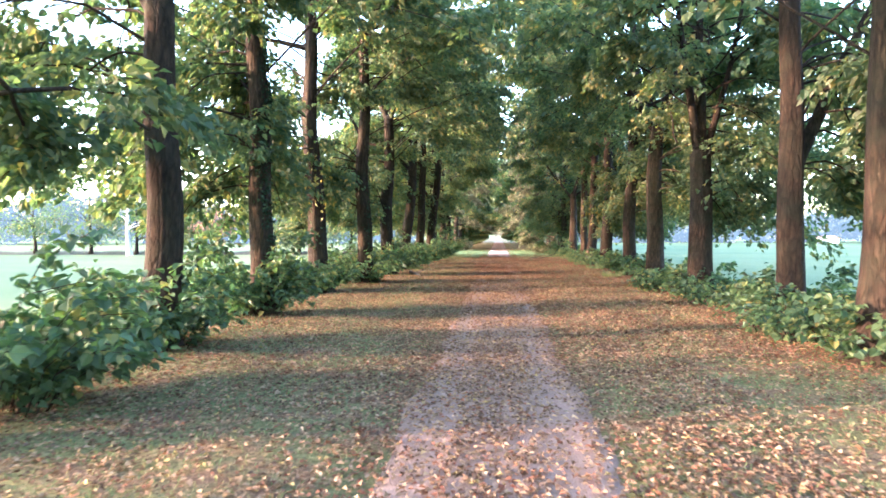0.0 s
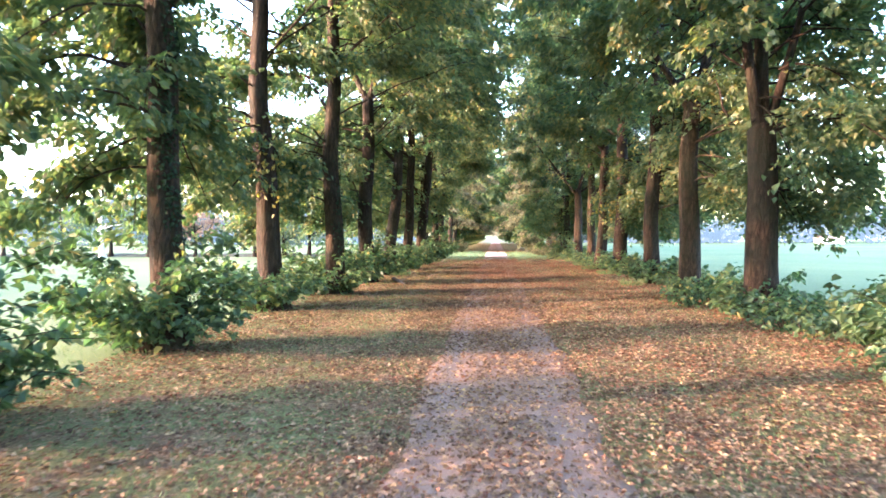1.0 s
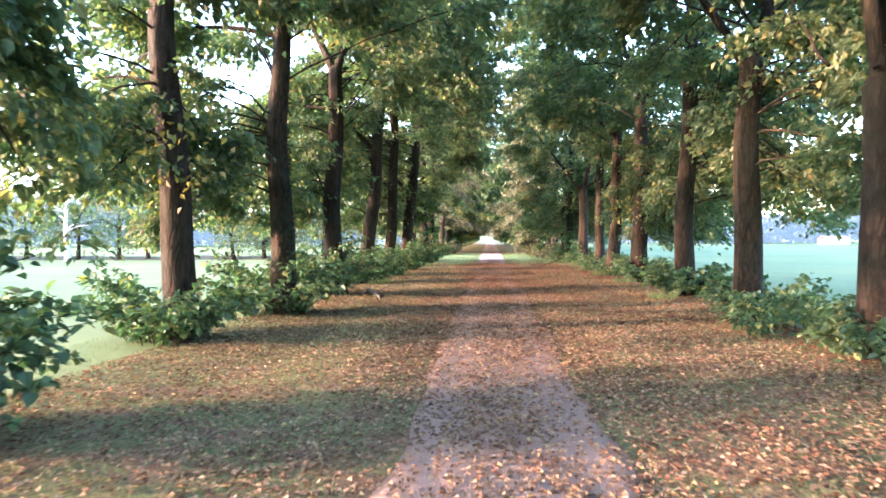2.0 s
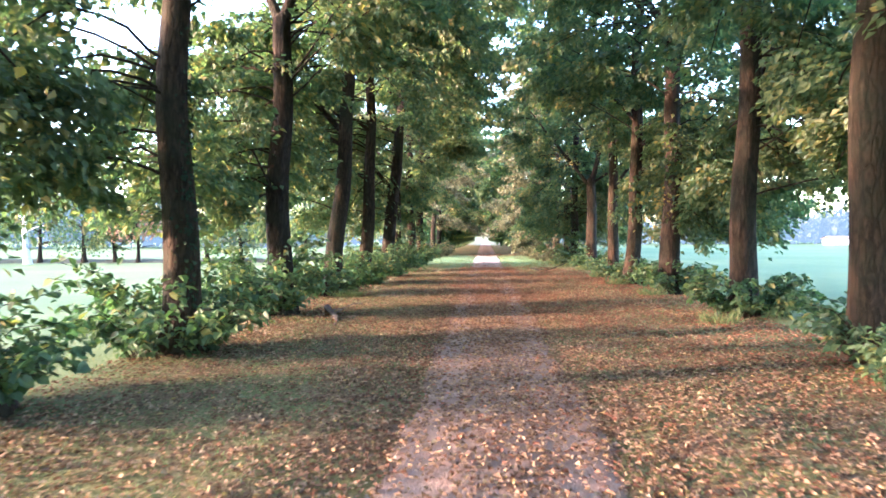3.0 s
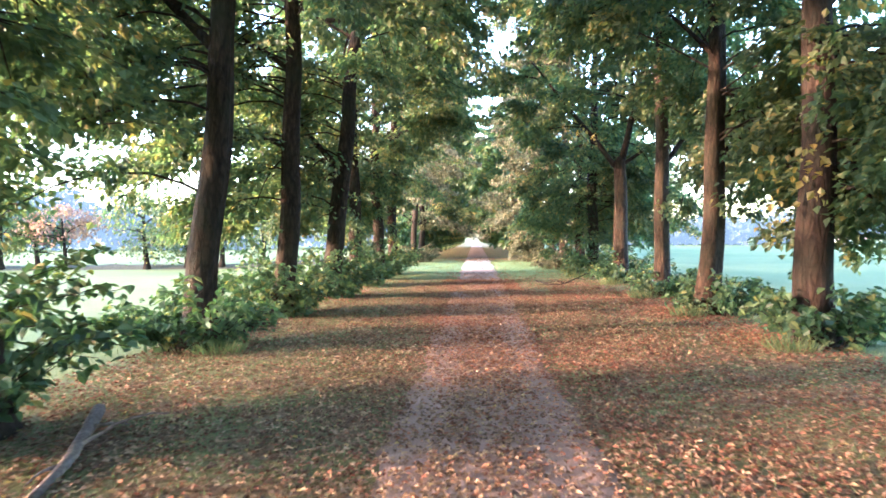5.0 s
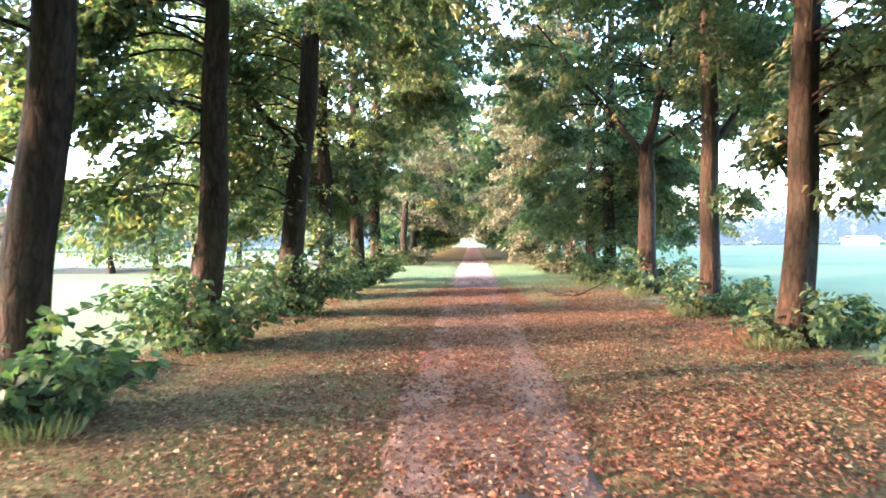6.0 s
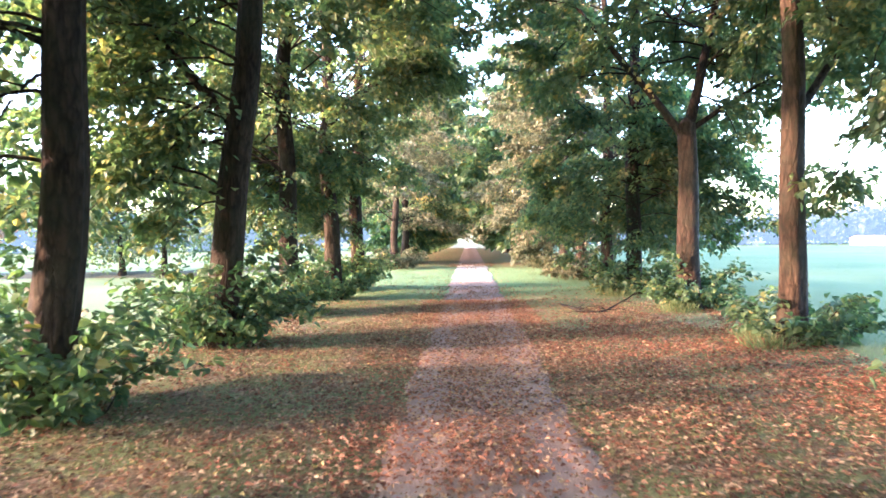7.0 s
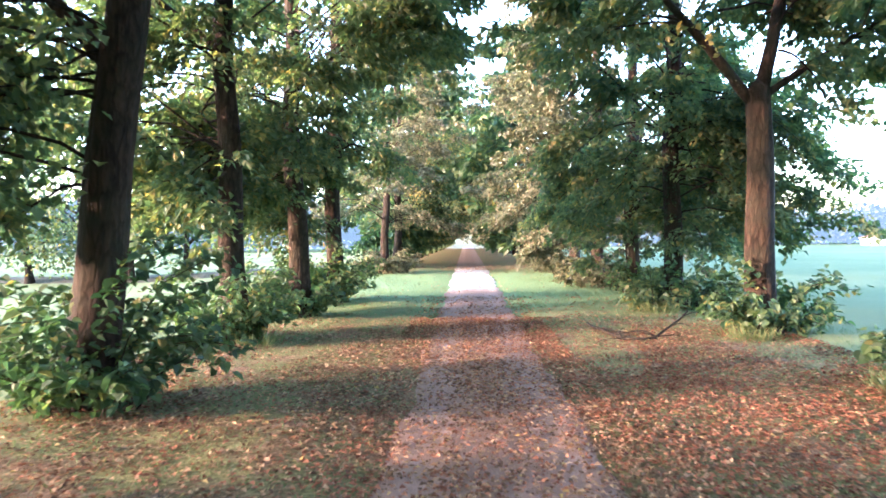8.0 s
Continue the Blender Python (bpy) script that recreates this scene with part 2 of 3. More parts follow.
    def __init__(self):
        self.v, self.f, self.n = [], {}, 0

    def add(self, verts, *faces):
        for f in faces:
            f = np.asarray(f)
            if len(f):
                self.f.setdefault(f.shape[1], []).append(f + self.n)
        self.v.append(np.asarray(verts).reshape(-1, 3))
        self.n += len(self.v[-1])

    def make(self, name, mat, parent=None, label="", smooth=False):
        return mesh_object(name, np.concatenate(self.v), [np.concatenate(f) for f in self.f.values()], mat, parent, label, smooth)


def unit(a):
    return a / np.maximum(np.linalg.norm(a, axis=-1, keepdims=True), 1e-9)


def tube(points, radii, sides, rng, rugged=0.0):
    """A tapered stem with a closed tip; rugged: depth of the ridges round it, as a share of the radius."""
    points, radii = np.asarray(points, float), np.asarray(radii, float)
    d = unit(np.gradient(points, axis=0))
    ref = np.where(np.abs(d[:, 2:3]) > 0.8, [[1.0, 0, 0]], [[0, 0, 1.0]])
    u = unit(np.cross(d, ref))
    if rugged:
        u = unit(np.cross(d, np.tile([[0.0, 1.0, 0.0]], (len(d), 1))))
    w = np.cross(d, u)
    a = np.arange(sides) * 2 * np.pi / sides
    r = np.tile(radii[:, None], (1, sides))
    if rugged:
        ridge = rng.normal(0, 1, sides)
        drift = np.cumsum(rng.normal(0, 0.45, (len(points), sides)), axis=0)
        r *= 1 + rugged * np.clip(ridge[None] + 0.6 * drift / (1 + 0.15 * np.arange(len(points))[:, None]), -2, 2)
    ring = points[:, None] + r[..., None] * (np.cos(a)[None, :, None] * u[:, None] + np.sin(a)[None, :, None] * w[:, None])
    n = len(points)
    i, j = np.meshgrid(np.arange(n - 1), np.arange(sides), indexing="ij")
    k = (j + 1) % sides
    quads = np.stack([i * sides + j, i * sides + k, (i + 1) * sides + k, (i + 1) * sides + j], -1).reshape(-1, 4)
    tip = n * sides
    j = np.arange(sides)
    fan = np.stack([(n - 1) * sides + j, (n - 1) * sides + (j + 1) % sides, np.full(sides, tip)], -1)
    return np.concatenate([ring.reshape(-1, 3), points[-1:] + d[-1:] * radii[-1]]), quads, fan


def kites(at, axis, normal, length, width, fold=0.18):
    """Small leaves: a blade folded along its rib, from the stalk to the tip."""
    axis = unit(axis)
    side = unit(np.cross(axis, normal))
    normal = np.cross(side, axis)
    length, width = length[:, None], width[:, None]
    mid = at + axis * length * 0.42 + normal * width * fold
    v = np.stack([at, mid + side * width * 0.5, at + axis * length - normal * length * 0.08, mid - side * width * 0.5], 1)
    n = np.arange(len(at))[:, None] * 4
    return v.reshape(-1, 3), np.concatenate([n + [0, 1, 2], n + [0, 2, 3]])


def broad_leaves(at, axis, normal, length, width, fold=0.16):
    """Broad leaves with a rounded shoulder and a pointed tip, folded along the rib and drooping."""
    axis = unit(axis)
    side = unit(np.cross(axis, normal))
    normal = np.cross(side, axis)
    length, width = length[:, None], width[:, None]
    rows = [at]
    for along, wide in ((0.22, 0.44), (0.62, 0.40)):
        p = at + axis * length * along + normal * (width * fold - length * 0.12 * along)
        rows += [p + side * width * wide, p - side * width * wide]
    rows.append(at + axis * length - normal * length * 0.22)
    v = np.stack(rows, 1)  # stalk, left low, right low, left high, right high, tip
    n = np.arange(len(at))[:, None] * 6
    return v.reshape(-1, 3), np.concatenate([n + [0, 5, 3, 1], n + [0, 2, 4, 5]])


def lift(x, y):
    """Height of the ground."""
    x, y = np.asarray(x, float), np.asarray(y, float)
    soft = 0.025 * np.sin(x * 1.9 + 0.7 * np.sin(y * 0.6)) * np.cos(y * 0.83 + 1.1) + 0.03 * np.sin(y * 0.31 + x * 0.4)
    verge = np.clip((np.abs(x) - 1.2) / 1.5, 0, 1)
    far = np.clip((22 - np.abs(x)) / 8, 0, 1)
    return (soft * verge + 0.03 * verge) * far - 0.05 * np.clip((1.3 - np.abs(x)) / 0.3, 0, 1) - 0.6 * np.clip((np.abs(x) - 8) / 14, 0, 1) ** 1.3


# ---------------------------------------------------------------- trees
TREES = {}


def bent(start, azimuth, rise, length, droop, steps, rng, wander=0.06):
    """Points along a limb that starts at a rise (degrees) and bends down by droop degrees towards its end."""
    p, pts, az = np.array(start, float), [np.array(start, float)], radians(azimuth)
    for k in range(steps):
        e = radians(rise - droop * (k / max(1, steps - 1)) ** 1.4)
        az += rng.normal(0, wander * 2)
        p = p + length / steps * np.array([math.cos(az) * math.cos(e), math.sin(az) * math.cos(e), math.sin(e)]) + rng.normal(0, wander * length / steps * 0.6, 3)
        pts.append(p.copy())
    return np.array(pts)


def leafy(crown, woods, limb, rng, twigs, per_node, leaf, hang=25, start=0.25, twig_long=(0.8, 1.9), spread=0.27, broad=False):
    """Twigs along a limb, each a drooping frond: leaves to both sides of it, in layers, with a ragged edge."""
    n = len(limb) - 1
    for _ in range(twigs):
        f = rng.uniform(start, 1.0) ** 0.8
        i = min(n - 1, int(f * n))
        at = limb[i] + (limb[i + 1] - limb[i]) * (f * n - i)
        d = limb[i + 1] - limb[i]
        az = math.degrees(math.atan2(d[1], d[0])) + rng.uniform(-75, 75)
        long = rng.uniform(*twig_long) * (1.15 - 0.4 * f)
        t = bent(at, az, rng.uniform(-8, 24), long, hang + rng.uniform(5, 45), 4, rng, 0.1)
        if leaf < 0.3 and rng.uniform() < 0.17:
            woods.add(*tube(t[::2], np.linspace(0.016, 0.005, 3), 3, rng))
        m = 4 * per_node
        g = rng.uniform(0.12, 1.0, m) * 4
        k = np.minimum(3, g.astype(int))
        step = t[k + 1] - t[k]
        c = t[k] + step * (g - k)[:, None]
        fore = unit(step)
        across = unit(np.cross(fore, [0.0, 0.0, 1.0]) + rng.normal(0, 0.22, 3))
        reach_out = rng.normal(0, 1, m) * spread * 1.25 * (1.25 - 0.2 * g)
        c = c + across * reach_out[:, None] + rng.normal(0, 1, c.shape) * [0.06, 0.06, 0.05 + 0.1 * spread]
        c[:, 2] -= 0.42 * np.abs(reach_out) ** 1.3
        way = fore * 0.65 + across * (np.sign(reach_out) * 0.7)[:, None] + rng.normal(0, 0.35, (m, 3)) + [0, 0, -0.35]
        up = np.tile([0, 0, 1.0], (m, 1)) + across * (0.5 * np.sign(reach_out))[:, None] + rng.normal(0, 0.38, (m, 3))
        size = leaf * rng.uniform(0.7, 1.25, m)
        crown.add(*(broad_leaves if broad else kites)(c, way, up, size, size * rng.uniform(0.62, 0.9, m)))


def tree(x, y, girth=0.63, lean=(0, 0), height=19.0, limbs=(), inner_from=7.0, outer_from=3.0, reach=4.6, seed=1,
         leaves=GREEN, leaf=0.212, fill=25, per_node=13, extra=(), sprouts=0, split=None, twigs=9, ivy=(), label=""):
    """A tall avenue tree. limbs: chosen ones as (height, azimuth, length, rise, thickness, droop); the rest grow by chance.
    split: height at which the trunk ends in the chosen limbs.
    extra: more boughs as (turn from the road's side, spread, near, far, low, high, how many). inner_from, outer_from: lowest foliage towards the road and the field."""
    rng = np.random.default_rng(seed)
    thing = base("tree", x, y, float(lift(x, y)) - 0.03)
    top = split + 0.15 if split else height * 0.82
    z = np.concatenate([[0, 0.12, 0.3, 0.55, 0.9], np.arange(1.4, top, 0.42), [top]])
    wob = 0.07 * np.sin(z * 0.55 + seed) + 0.04 * np.sin(z * 1.3 + 2 * seed)
    line = np.stack([lean[0] * z + wob, lean[1] * z + wob * 0.5, z], -1)
    line[:, :2] -= [np.interp(2.3, z, line[:, 0]), np.interp(2.3, z, line[:, 1])]
    r = girth / 2 * (1.06 - 0.045 * z) * (1 + 0.5 * np.exp(-z / 0.3))
    r = np.maximum(r, 0.05)
    v, q, f = tube(line, r, 20, rng, 0.065)
    mesh_object("trunk", v, [q, f], BARK, thing, smooth=True)

    def on_trunk(h):
        h = min(h, top)
        return np.array([np.interp(h, z, line[:, k]) for k in range(3)]), float(np.interp(h, z, r))

    crown, woods = Pile(), Pile()
    inward, hand = (0.0, 1) if x < 0 else (180.0, -1)
    for h, az, long, rise, thick, droop in limbs:
        s, _ = on_trunk(h)
        path = bent(s, az, rise, long, droop, 10, rng, 0.045)
        pile = Pile()
        pile.add(*tube(path, np.linspace(thick / 2, max(0.02, thick * 0.12), 11), 9, rng, 0.03))
        limb = pile.make("limb", BARK, thing, smooth=True)
        leafy(crown, woods, path, rng, int(twigs * 1.3), per_node, leaf, start=0.45)
        if long > 3:
            for _ in range(4):
                k = rng.integers(4, 9)
                b = bent(path[k], az + rng.uniform(-80, 80), rng.uniform(0, 35), rng.uniform(1.5, 2.8), 35, 6, rng)
                pile = Pile()
                pile.add(*tube(b, np.linspace(0.04, 0.012, 7), 5, rng))
                pile.make("side_branch", BARK, limb, smooth=True)
                leafy(crown, woods, b, rng, twigs - 2, per_node, leaf)
    chosen = [(inward + hand * turn + rng.uniform(-spread, spread), rng.uniform(near, far), rng.uniform(low, high))
              for turn, spread, near, far, low, high, count in extra for _ in range(count)]
    for k in range(fill + len(chosen)):
        az = k * 137.5 + rng.uniform(-25, 25)
        facing = math.cos(radians(az - inward))
        behind_out = math.cos(radians(az - inward - 172 * hand))
        low = outer_from if behind_out > 0.05 else inner_from
        share = (k * 0.7549 + 0.13 * seed) % 1.0
        end = low + (height - low) * share ** 1.6
        wide = reach * (1.0 if facing > 0.5 else (1.22 if facing < -0.5 else 0.86))
        tall = (end - low) / (height - low)
        wide *= min(1.0, 0.72 + 1.6 * tall) * max(0.16, 1 - tall ** 2.2)
        out = wide * math.sqrt(rng.uniform(0.30, 1.0))
        if k >= fill:
            az, out, end = chosen[k - fill]
            low = min(low, end)
        h = end + rng.uniform(0.6, 2.0) if end < low + 3.5 else end - out * rng.uniform(0.25, 0.7)
        h = max(h, min(2.6, low + 0.4))
        s, rad = on_trunk(h)
        if h > top:
            s = s + [rng.normal(0, 0.4), rng.normal(0, 0.4), h - top]
        f = np.linspace(0, 1, 9)
        arch = rng.uniform(0.15, 0.4) * out
        path = np.stack([s[0] + math.cos(radians(az)) * out * f, s[1] + math.sin(radians(az)) * out * f, s[2] + (end - s[2]) * f ** 1.3 + arch * 4 * f * (1 - f) * 0.6], -1)
        path[1:] += np.cumsum(rng.normal(0, 0.05, (8, 3)), axis=0) * min(1.0, out / 3)
        thick = np.linspace(min(0.075 if h > 9 else 0.034, rad * 0.4), 0.008, 9)
        if k >= fill:
            thick = np.linspace(0.032, 0.008, 9)
        if h < 9 and y < 70:
            pile = Pile()
            pile.add(*tube(path, thick, 6, rng))
            pile.make("branch", BARK, thing, smooth=True)
        else:
            woods.add(*tube(path[::2], thick[::2], 5, rng))
        bare = 0.2 if end > 10 or y > 62 or k >= fill else min(0.4, max(0.2, 0.8 / max(out, 0.1)))
        # finer leaves low down, where the lane passes close by
        if y > 70:
            leafy(crown, woods, path, rng, twigs, per_node, leaf, start=bare)
        elif end > 12.5 and y < 30 or end > 16.5 and y < 46:
            leafy(crown, woods, path, rng, twigs - 2, per_node // 3, leaf * 1.9, start=bare)
        elif end > 11.5:
            leafy(crown, woods, path, rng, twigs - 1, per_node // 2, leaf * 1.5, start=bare)
        elif end > 7.5:
            leafy(crown, woods, path, rng, twigs, per_node - 2, leaf * 1.05, start=bare)
        else:
            leafy(crown, woods, path, rng, twigs, per_node + 3, leaf * 0.86, start=bare, broad=y < 19)
    for k in range(sprouts):
        s, rad = on_trunk(rng.uniform(1.6, 7.0))
        az = rng.uniform(0, 360)
        s = s + rad * 0.9 * np.array([math.cos(radians(az)), math.sin(radians(az)), 0])
        t = bent(s, az, 30, rng.uniform(0.3, 0.8), 60, 4, rng, 0.1)
        woods.add(*tube(t, np.linspace(0.012, 0.005, 5), 3, rng))
        leafy(crown, woods, t, rng, 2, 8, leaf * 0.9, twig_long=(0.3, 0.6), spread=0.16)
    if ivy:
        low, high, facing, spread, m = ivy
        h = rng.uniform(low, high, m)
        a = radians(facing) + rng.normal(0, radians(spread), m) + 0.5 * np.sin(h * 1.1 + seed)
        out = np.stack([np.cos(a), np.sin(a), np.zeros(m)], -1)
        at = np.stack([np.interp(h, z, line[:, k]) for k in range(3)], -1) + out * (np.interp(h, z, r)[:, None] * 1.02 + rng.uniform(0.0, 0.06, (m, 1)))
        size = rng.uniform(0.05, 0.095, m)
        pile = Pile()
        pile.add(*broad_leaves(at, rng.normal(0, 0.5, (m, 3)) + [0, 0, -0.6] + out * 0.25, out * 0.7 + [0, 0, 0.6] + rng.normal(0, 0.35, (m, 3)), size, size * 0.9))
        tagged(pile.make("ivy", IVY, thing), "dark green ivy climbing the trunk", kind="stuff")
    tagged(woods.make("twig_mass", BARK, thing), kind="stuff")
    tagged(crown.make("crown", leaves, thing), kind="stuff")
    TREES[seed] = thing
    tagged(thing, label or "tall avenue tree with dark furrowed trunk and drooping green crown", "tree", "avenue trees")
    return thing


def yellow_spray(thing, at, seed, n=260, size=(0.9, 0.7, 0.5)):
    """A clump of yellowed leaves on a twig, part of a tree's crown; at: place in the world."""
    rng = np.random.default_rng(seed)
    c = np.array(at) - np.array(thing.location)
    p = c + rng.normal(0, 1, (n, 3)) * np.array(size) * 0.5
    s = 0.18 * rng.uniform(0.7, 1.2, n)
    pile = Pile()
    pile.add(*kites(p, rng.normal(0, 0.6, (n, 3)) + [0, 0, -0.5], rng.normal(0, 0.5, (n, 3)) + [0, 0, 1], s, s * 0.75))
    return tagged(pile.make("yellow_spray", YELLOW, thing), "yellowed autumn leaves", kind="stuff")


def bush(x, y, wide=1.5, high=1.4, stems=46, seed=1, leaf=0.15, deep=None, mat=BUSH, label="", name="bush", group="bushes at the tree feet"):
    """Basal shoots: thin arching stems with broad leaves."""
    rng = np.random.default_rng(seed)
    thing = base(name, x, y, float(lift(x, y)))
    deep = deep or wide
    wood, foliage = Pile(), Pile()
    for _ in range(stems):
        az = rng.uniform(0, 360)
        out = math.sqrt(rng.uniform(0.02, 1))
        a = radians(az)
        foot = np.array([math.cos(a) * wide * out * 0.5, math.sin(a) * deep * out * 0.5, 0.0])
        tall = high * (1.1 - 0.55 * out) * rng.uniform(0.65, 1.15)
        path = bent(foot, az, 84 - 22 * out, tall * 1.2, 60 + 30 * out, 6, rng, 0.09)
        path[:, 2] = np.maximum(path[:, 2], 0.03)
        path[0, 2] = -0.03
        wood.add(*tube(path[::2], np.linspace(0.011, 0.004, 4), 4, rng))
        m = max(9, int(29 * tall))
        f = rng.uniform(0.12, 1.0, m) * 6
        i = np.minimum(5, f.astype(int))
        at = path[i] + (path[i + 1] - path[i]) * (f - i)[:, None]
        at = at + rng.normal(0, 0.07, at.shape)
        at[:, 2] = np.maximum(at[:, 2], 0.06)
        turn = rng.uniform(0, 2 * np.pi, m)
        way = np.stack([np.cos(turn), np.sin(turn), rng.uniform(-0.8, 0.15, m)], -1) + [0.5 * math.cos(a), 0.5 * math.sin(a), 0]
        up = np.tile([0, 0, 1.0], (m, 1)) + rng.normal(0, 0.35, (m, 3))
        size = leaf * rng.uniform(0.55, 1.25, m)
        foliage.add(*broad_leaves(at, way, up, size, size * rng.uniform(0.75, 0.95, m)))
    tagged(wood.make("shoot_mass", BARK, thing), kind="stuff")
    tagged(foliage.make("foliage", mat, thing), kind="stuff")
    tagged(thing, label or "leafy green shrub of basal shoots round a tree foot", "bush", group)
    return thing


# ---------------------------------------------------------------- ground and road
def build_ground():
    xs = np.concatenate([[-2500, -900, -400, -200, -120, -80, -50, -35], np.arange(-26, -8, 1.0), np.arange(-8, 8.01, 0.4), np.arange(9, 27, 1.0), [35, 50, 80, 120, 200, 400, 900, 2500]])
    ys = np.concatenate([[-2500, -900, -300, -120, -60, -30], np.arange(-20, 110, 0.8), np.arange(111, 175, 2.0), [190, 220, 260, 320, 450, 900, 2500]])
    gx, gy = np.meshgrid(xs, ys)
    gz = lift(gx, gy)
    n = len(xs)
    i, j = np.meshgrid(np.arange(len(ys) - 1), np.arange(n - 1), indexing="ij")
    q = np.stack([i * n + j, i * n + j + 1, (i + 1) * n + j + 1, (i + 1) * n + j], -1).reshape(-1, 4)
    ob = mesh_object("ground", np.stack([gx, gy, gz], -1), [q], GROUND, smooth=True)
    tagged(ob, "flat meadow and grassy verge under the avenue", "ground", kind="structure")


def build_road():
    rng = np.random.default_rng(5)
    ys = np.concatenate([np.arange(-20, 110, 0.3), np.arange(110, 190, 1.5)])
    across = np.linspace(-1, 1, 17)
    wl = 1.12 + 0.07 * np.sin(ys * 0.9) + 0.05 * np.sin(ys * 2.3 + 1) + rng.normal(0, 0.02, len(ys))
    wr = 1.15 + 0.07 * np.sin(ys * 0.7 + 2) + 0.05 * np.sin(ys * 2.9) + rng.normal(0, 0.02, len(ys))
    x = np.where(across[None] < 0, across[None] * wl[:, None], across[None] * wr[:, None])
    z = 0.012 * np.ones_like(x) + 0.006 * np.sin(ys * 0.8)[:, None]
    z -= 0.022 * np.exp(-((np.abs(x) - 0.72) / 0.25) ** 2)  # wheel tracks
    z[:, 0] = z[:, -1] = -0.04
    n = len(across)
    i, j = np.meshgrid(np.arange(len(ys) - 1), np.arange(n - 1), indexing="ij")
    q = np.stack([i * n + j, i * n + j + 1, (i + 1) * n + j + 1, (i + 1) * n + j], -1).reshape(-1, 4)
    ob = mesh_object("road", np.stack([x, np.tile(ys[:, None], (1, n)), z], -1), [q], GRAVEL, smooth=True)
    tagged(ob, "straight gravel lane with two worn wheel tracks", "road", kind="structure")


build_ground()
build_road()

# ---------------------------------------------------------------- the avenue
SKIRT_L = (180, 80, 1.2, 5.4, 2.0, 5.2, 14)  # low boughs on the field side
SKIRT_R = (170, 80, 1.2, 5.6, 1.9, 5.8, 18)
VAULT = (0, 35, 4.6, 7.2, 8.0, 13.0, 6)  # boughs that meet over the lane
ARCH = (0, 40, 4.4, 7.0, 14.5, 20.5, 8)  # high boughs that close over the lane
ARCH_HIGH = (0, 40, 3.8, 6.2, 16.0, 21.0, 8)
NEAR_L = (180, 80, 0.8, 5.0, 3.2, 7.5, 5)
MIDDLE_L = (90, 180, 0.8, 3.8, 6.5, 15.0, 12)
WEST_L = (200, 22, 1.2, 5.4, 2.0, 7.2, 22)  # boughs towards the field, clear of the gap to the next tree
BACK = (180, 80, 0.8, 4.8, 4.5, 11.0, 6)  # middle of the crown on the field side
SHOULDER_R = (0, 40, 4.0, 5.6, 8.0, 14.5, 7)
DRAPE = (0, 180, 0.8, 4.6, 1.3, 6.0, 14)  # boughs hanging to the shrubs
LOW_R = (180, 80, 0.6, 4.2, 1.5, 5.0, 18)
SHOULDER_L = (0, 38, 3.3, 4.9, 7.8, 14.5, 13)
LOW_ARCH = (0, 35, 3.6, 6.0, 2.9, 5.6, 8)  # low boughs over the far end of the lane
LOW_FAR = (0, 180, 1.2, 4.2, 0.9, 3.6, 8)  # low boughs that hide the far trunks
FAR_VAULT = (0, 60, 3.5, 6.8, 5.0, 17.5, 14)
FAR_SHOULDER = (0, 60, 2.8, 5.2, 5.0, 17.5, 14)
# row on the left of the lane
tree(-6.2, 6.2, seed=11, fill=16, extra=((180, 60, 2.0, 4.6, 3.0, 6.0, 2), (110, 55, 1.0, 3.6, 5.4, 8.5, 9)), outer_from=5.0, inner_from=6.0, reach=4.8, limbs=[(4.1, 96, 4.6, 6, 0.10, 36)])
tree(-6.1, 12.44, 0.64, (-0.005, 0), seed=12, fill=21, extra=((180, 70, 1.8, 5.4, 3.0, 6.4, 4),), reach=5.4, split=6.2, limbs=[(6.0, 175, 6.5, 62, 0.34, 15), (6.1, 60, 7.5, 78, 0.40, 10)], outer_from=2.6)
tree(-6.26, 18.09, 0.62, (0.004, 0), seed=13, ivy=(0.8, 8.5, -30, 20, 836), extra=(BACK, SKIRT_L, VAULT,), sprouts=9, reach=5.4, outer_from=2.7, limbs=[(9.2, 170, 4.0, 40, 0.2, 25)])
tree(-6.65, 25.16, 0.67, (-0.03, 0), seed=14, fill=21, extra=(MIDDLE_L, SKIRT_L, VAULT), reach=5.4, outer_from=2.6, limbs=[(8.9, 185, 4.2, 18, 0.22, 25), (9.3, 10, 4.5, 50, 0.25, 20)], sprouts=5)
tree(-5.71, 29.48, 0.64, (-0.004, 0), height=21.0, seed=15, ivy=(0.5, 6, -20, 20, 286), fill=19, extra=(MIDDLE_L, ARCH, VAULT, SKIRT_L,), reach=5.2, split=10.6, limbs=[(10.5, 160, 6.0, 68, 0.30, 10), (10.5, 20, 6.0, 62, 0.30, 12), (7.4, 185, 3.5, 15, 0.16, 30)], outer_from=2.1)
tree(-5.78, 35.73, 0.66, (0.004, 0), height=21.0, seed=16, extra=(NEAR_L, MIDDLE_L, ARCH, SKIRT_L, SHOULDER_L), split=7.9, limbs=[(7.8, 170, 6.5, 66, 0.30, 12), (7.8, 15, 6.0, 74, 0.32, 12), (6.6, 185, 3.0, 12, 0.14, 25)], outer_from=2.0)
tree(-5.58, 42.23, 0.60, (0.07, 0), height=21.0, seed=17, extra=(MIDDLE_L, ARCH, WEST_L, SHOULDER_L), limbs=[(5.9, 180, 4.5, 48, 0.24, 20)], outer_from=6.8)
tree(-5.34, 47.63, 0.58, (0.045, 0), height=21.0, seed=18, fill=22, extra=(MIDDLE_L, ARCH, WEST_L, SHOULDER_L), outer_from=6.8, limbs=[(6.8, 180, 4.0, 35, 0.18, 25)])
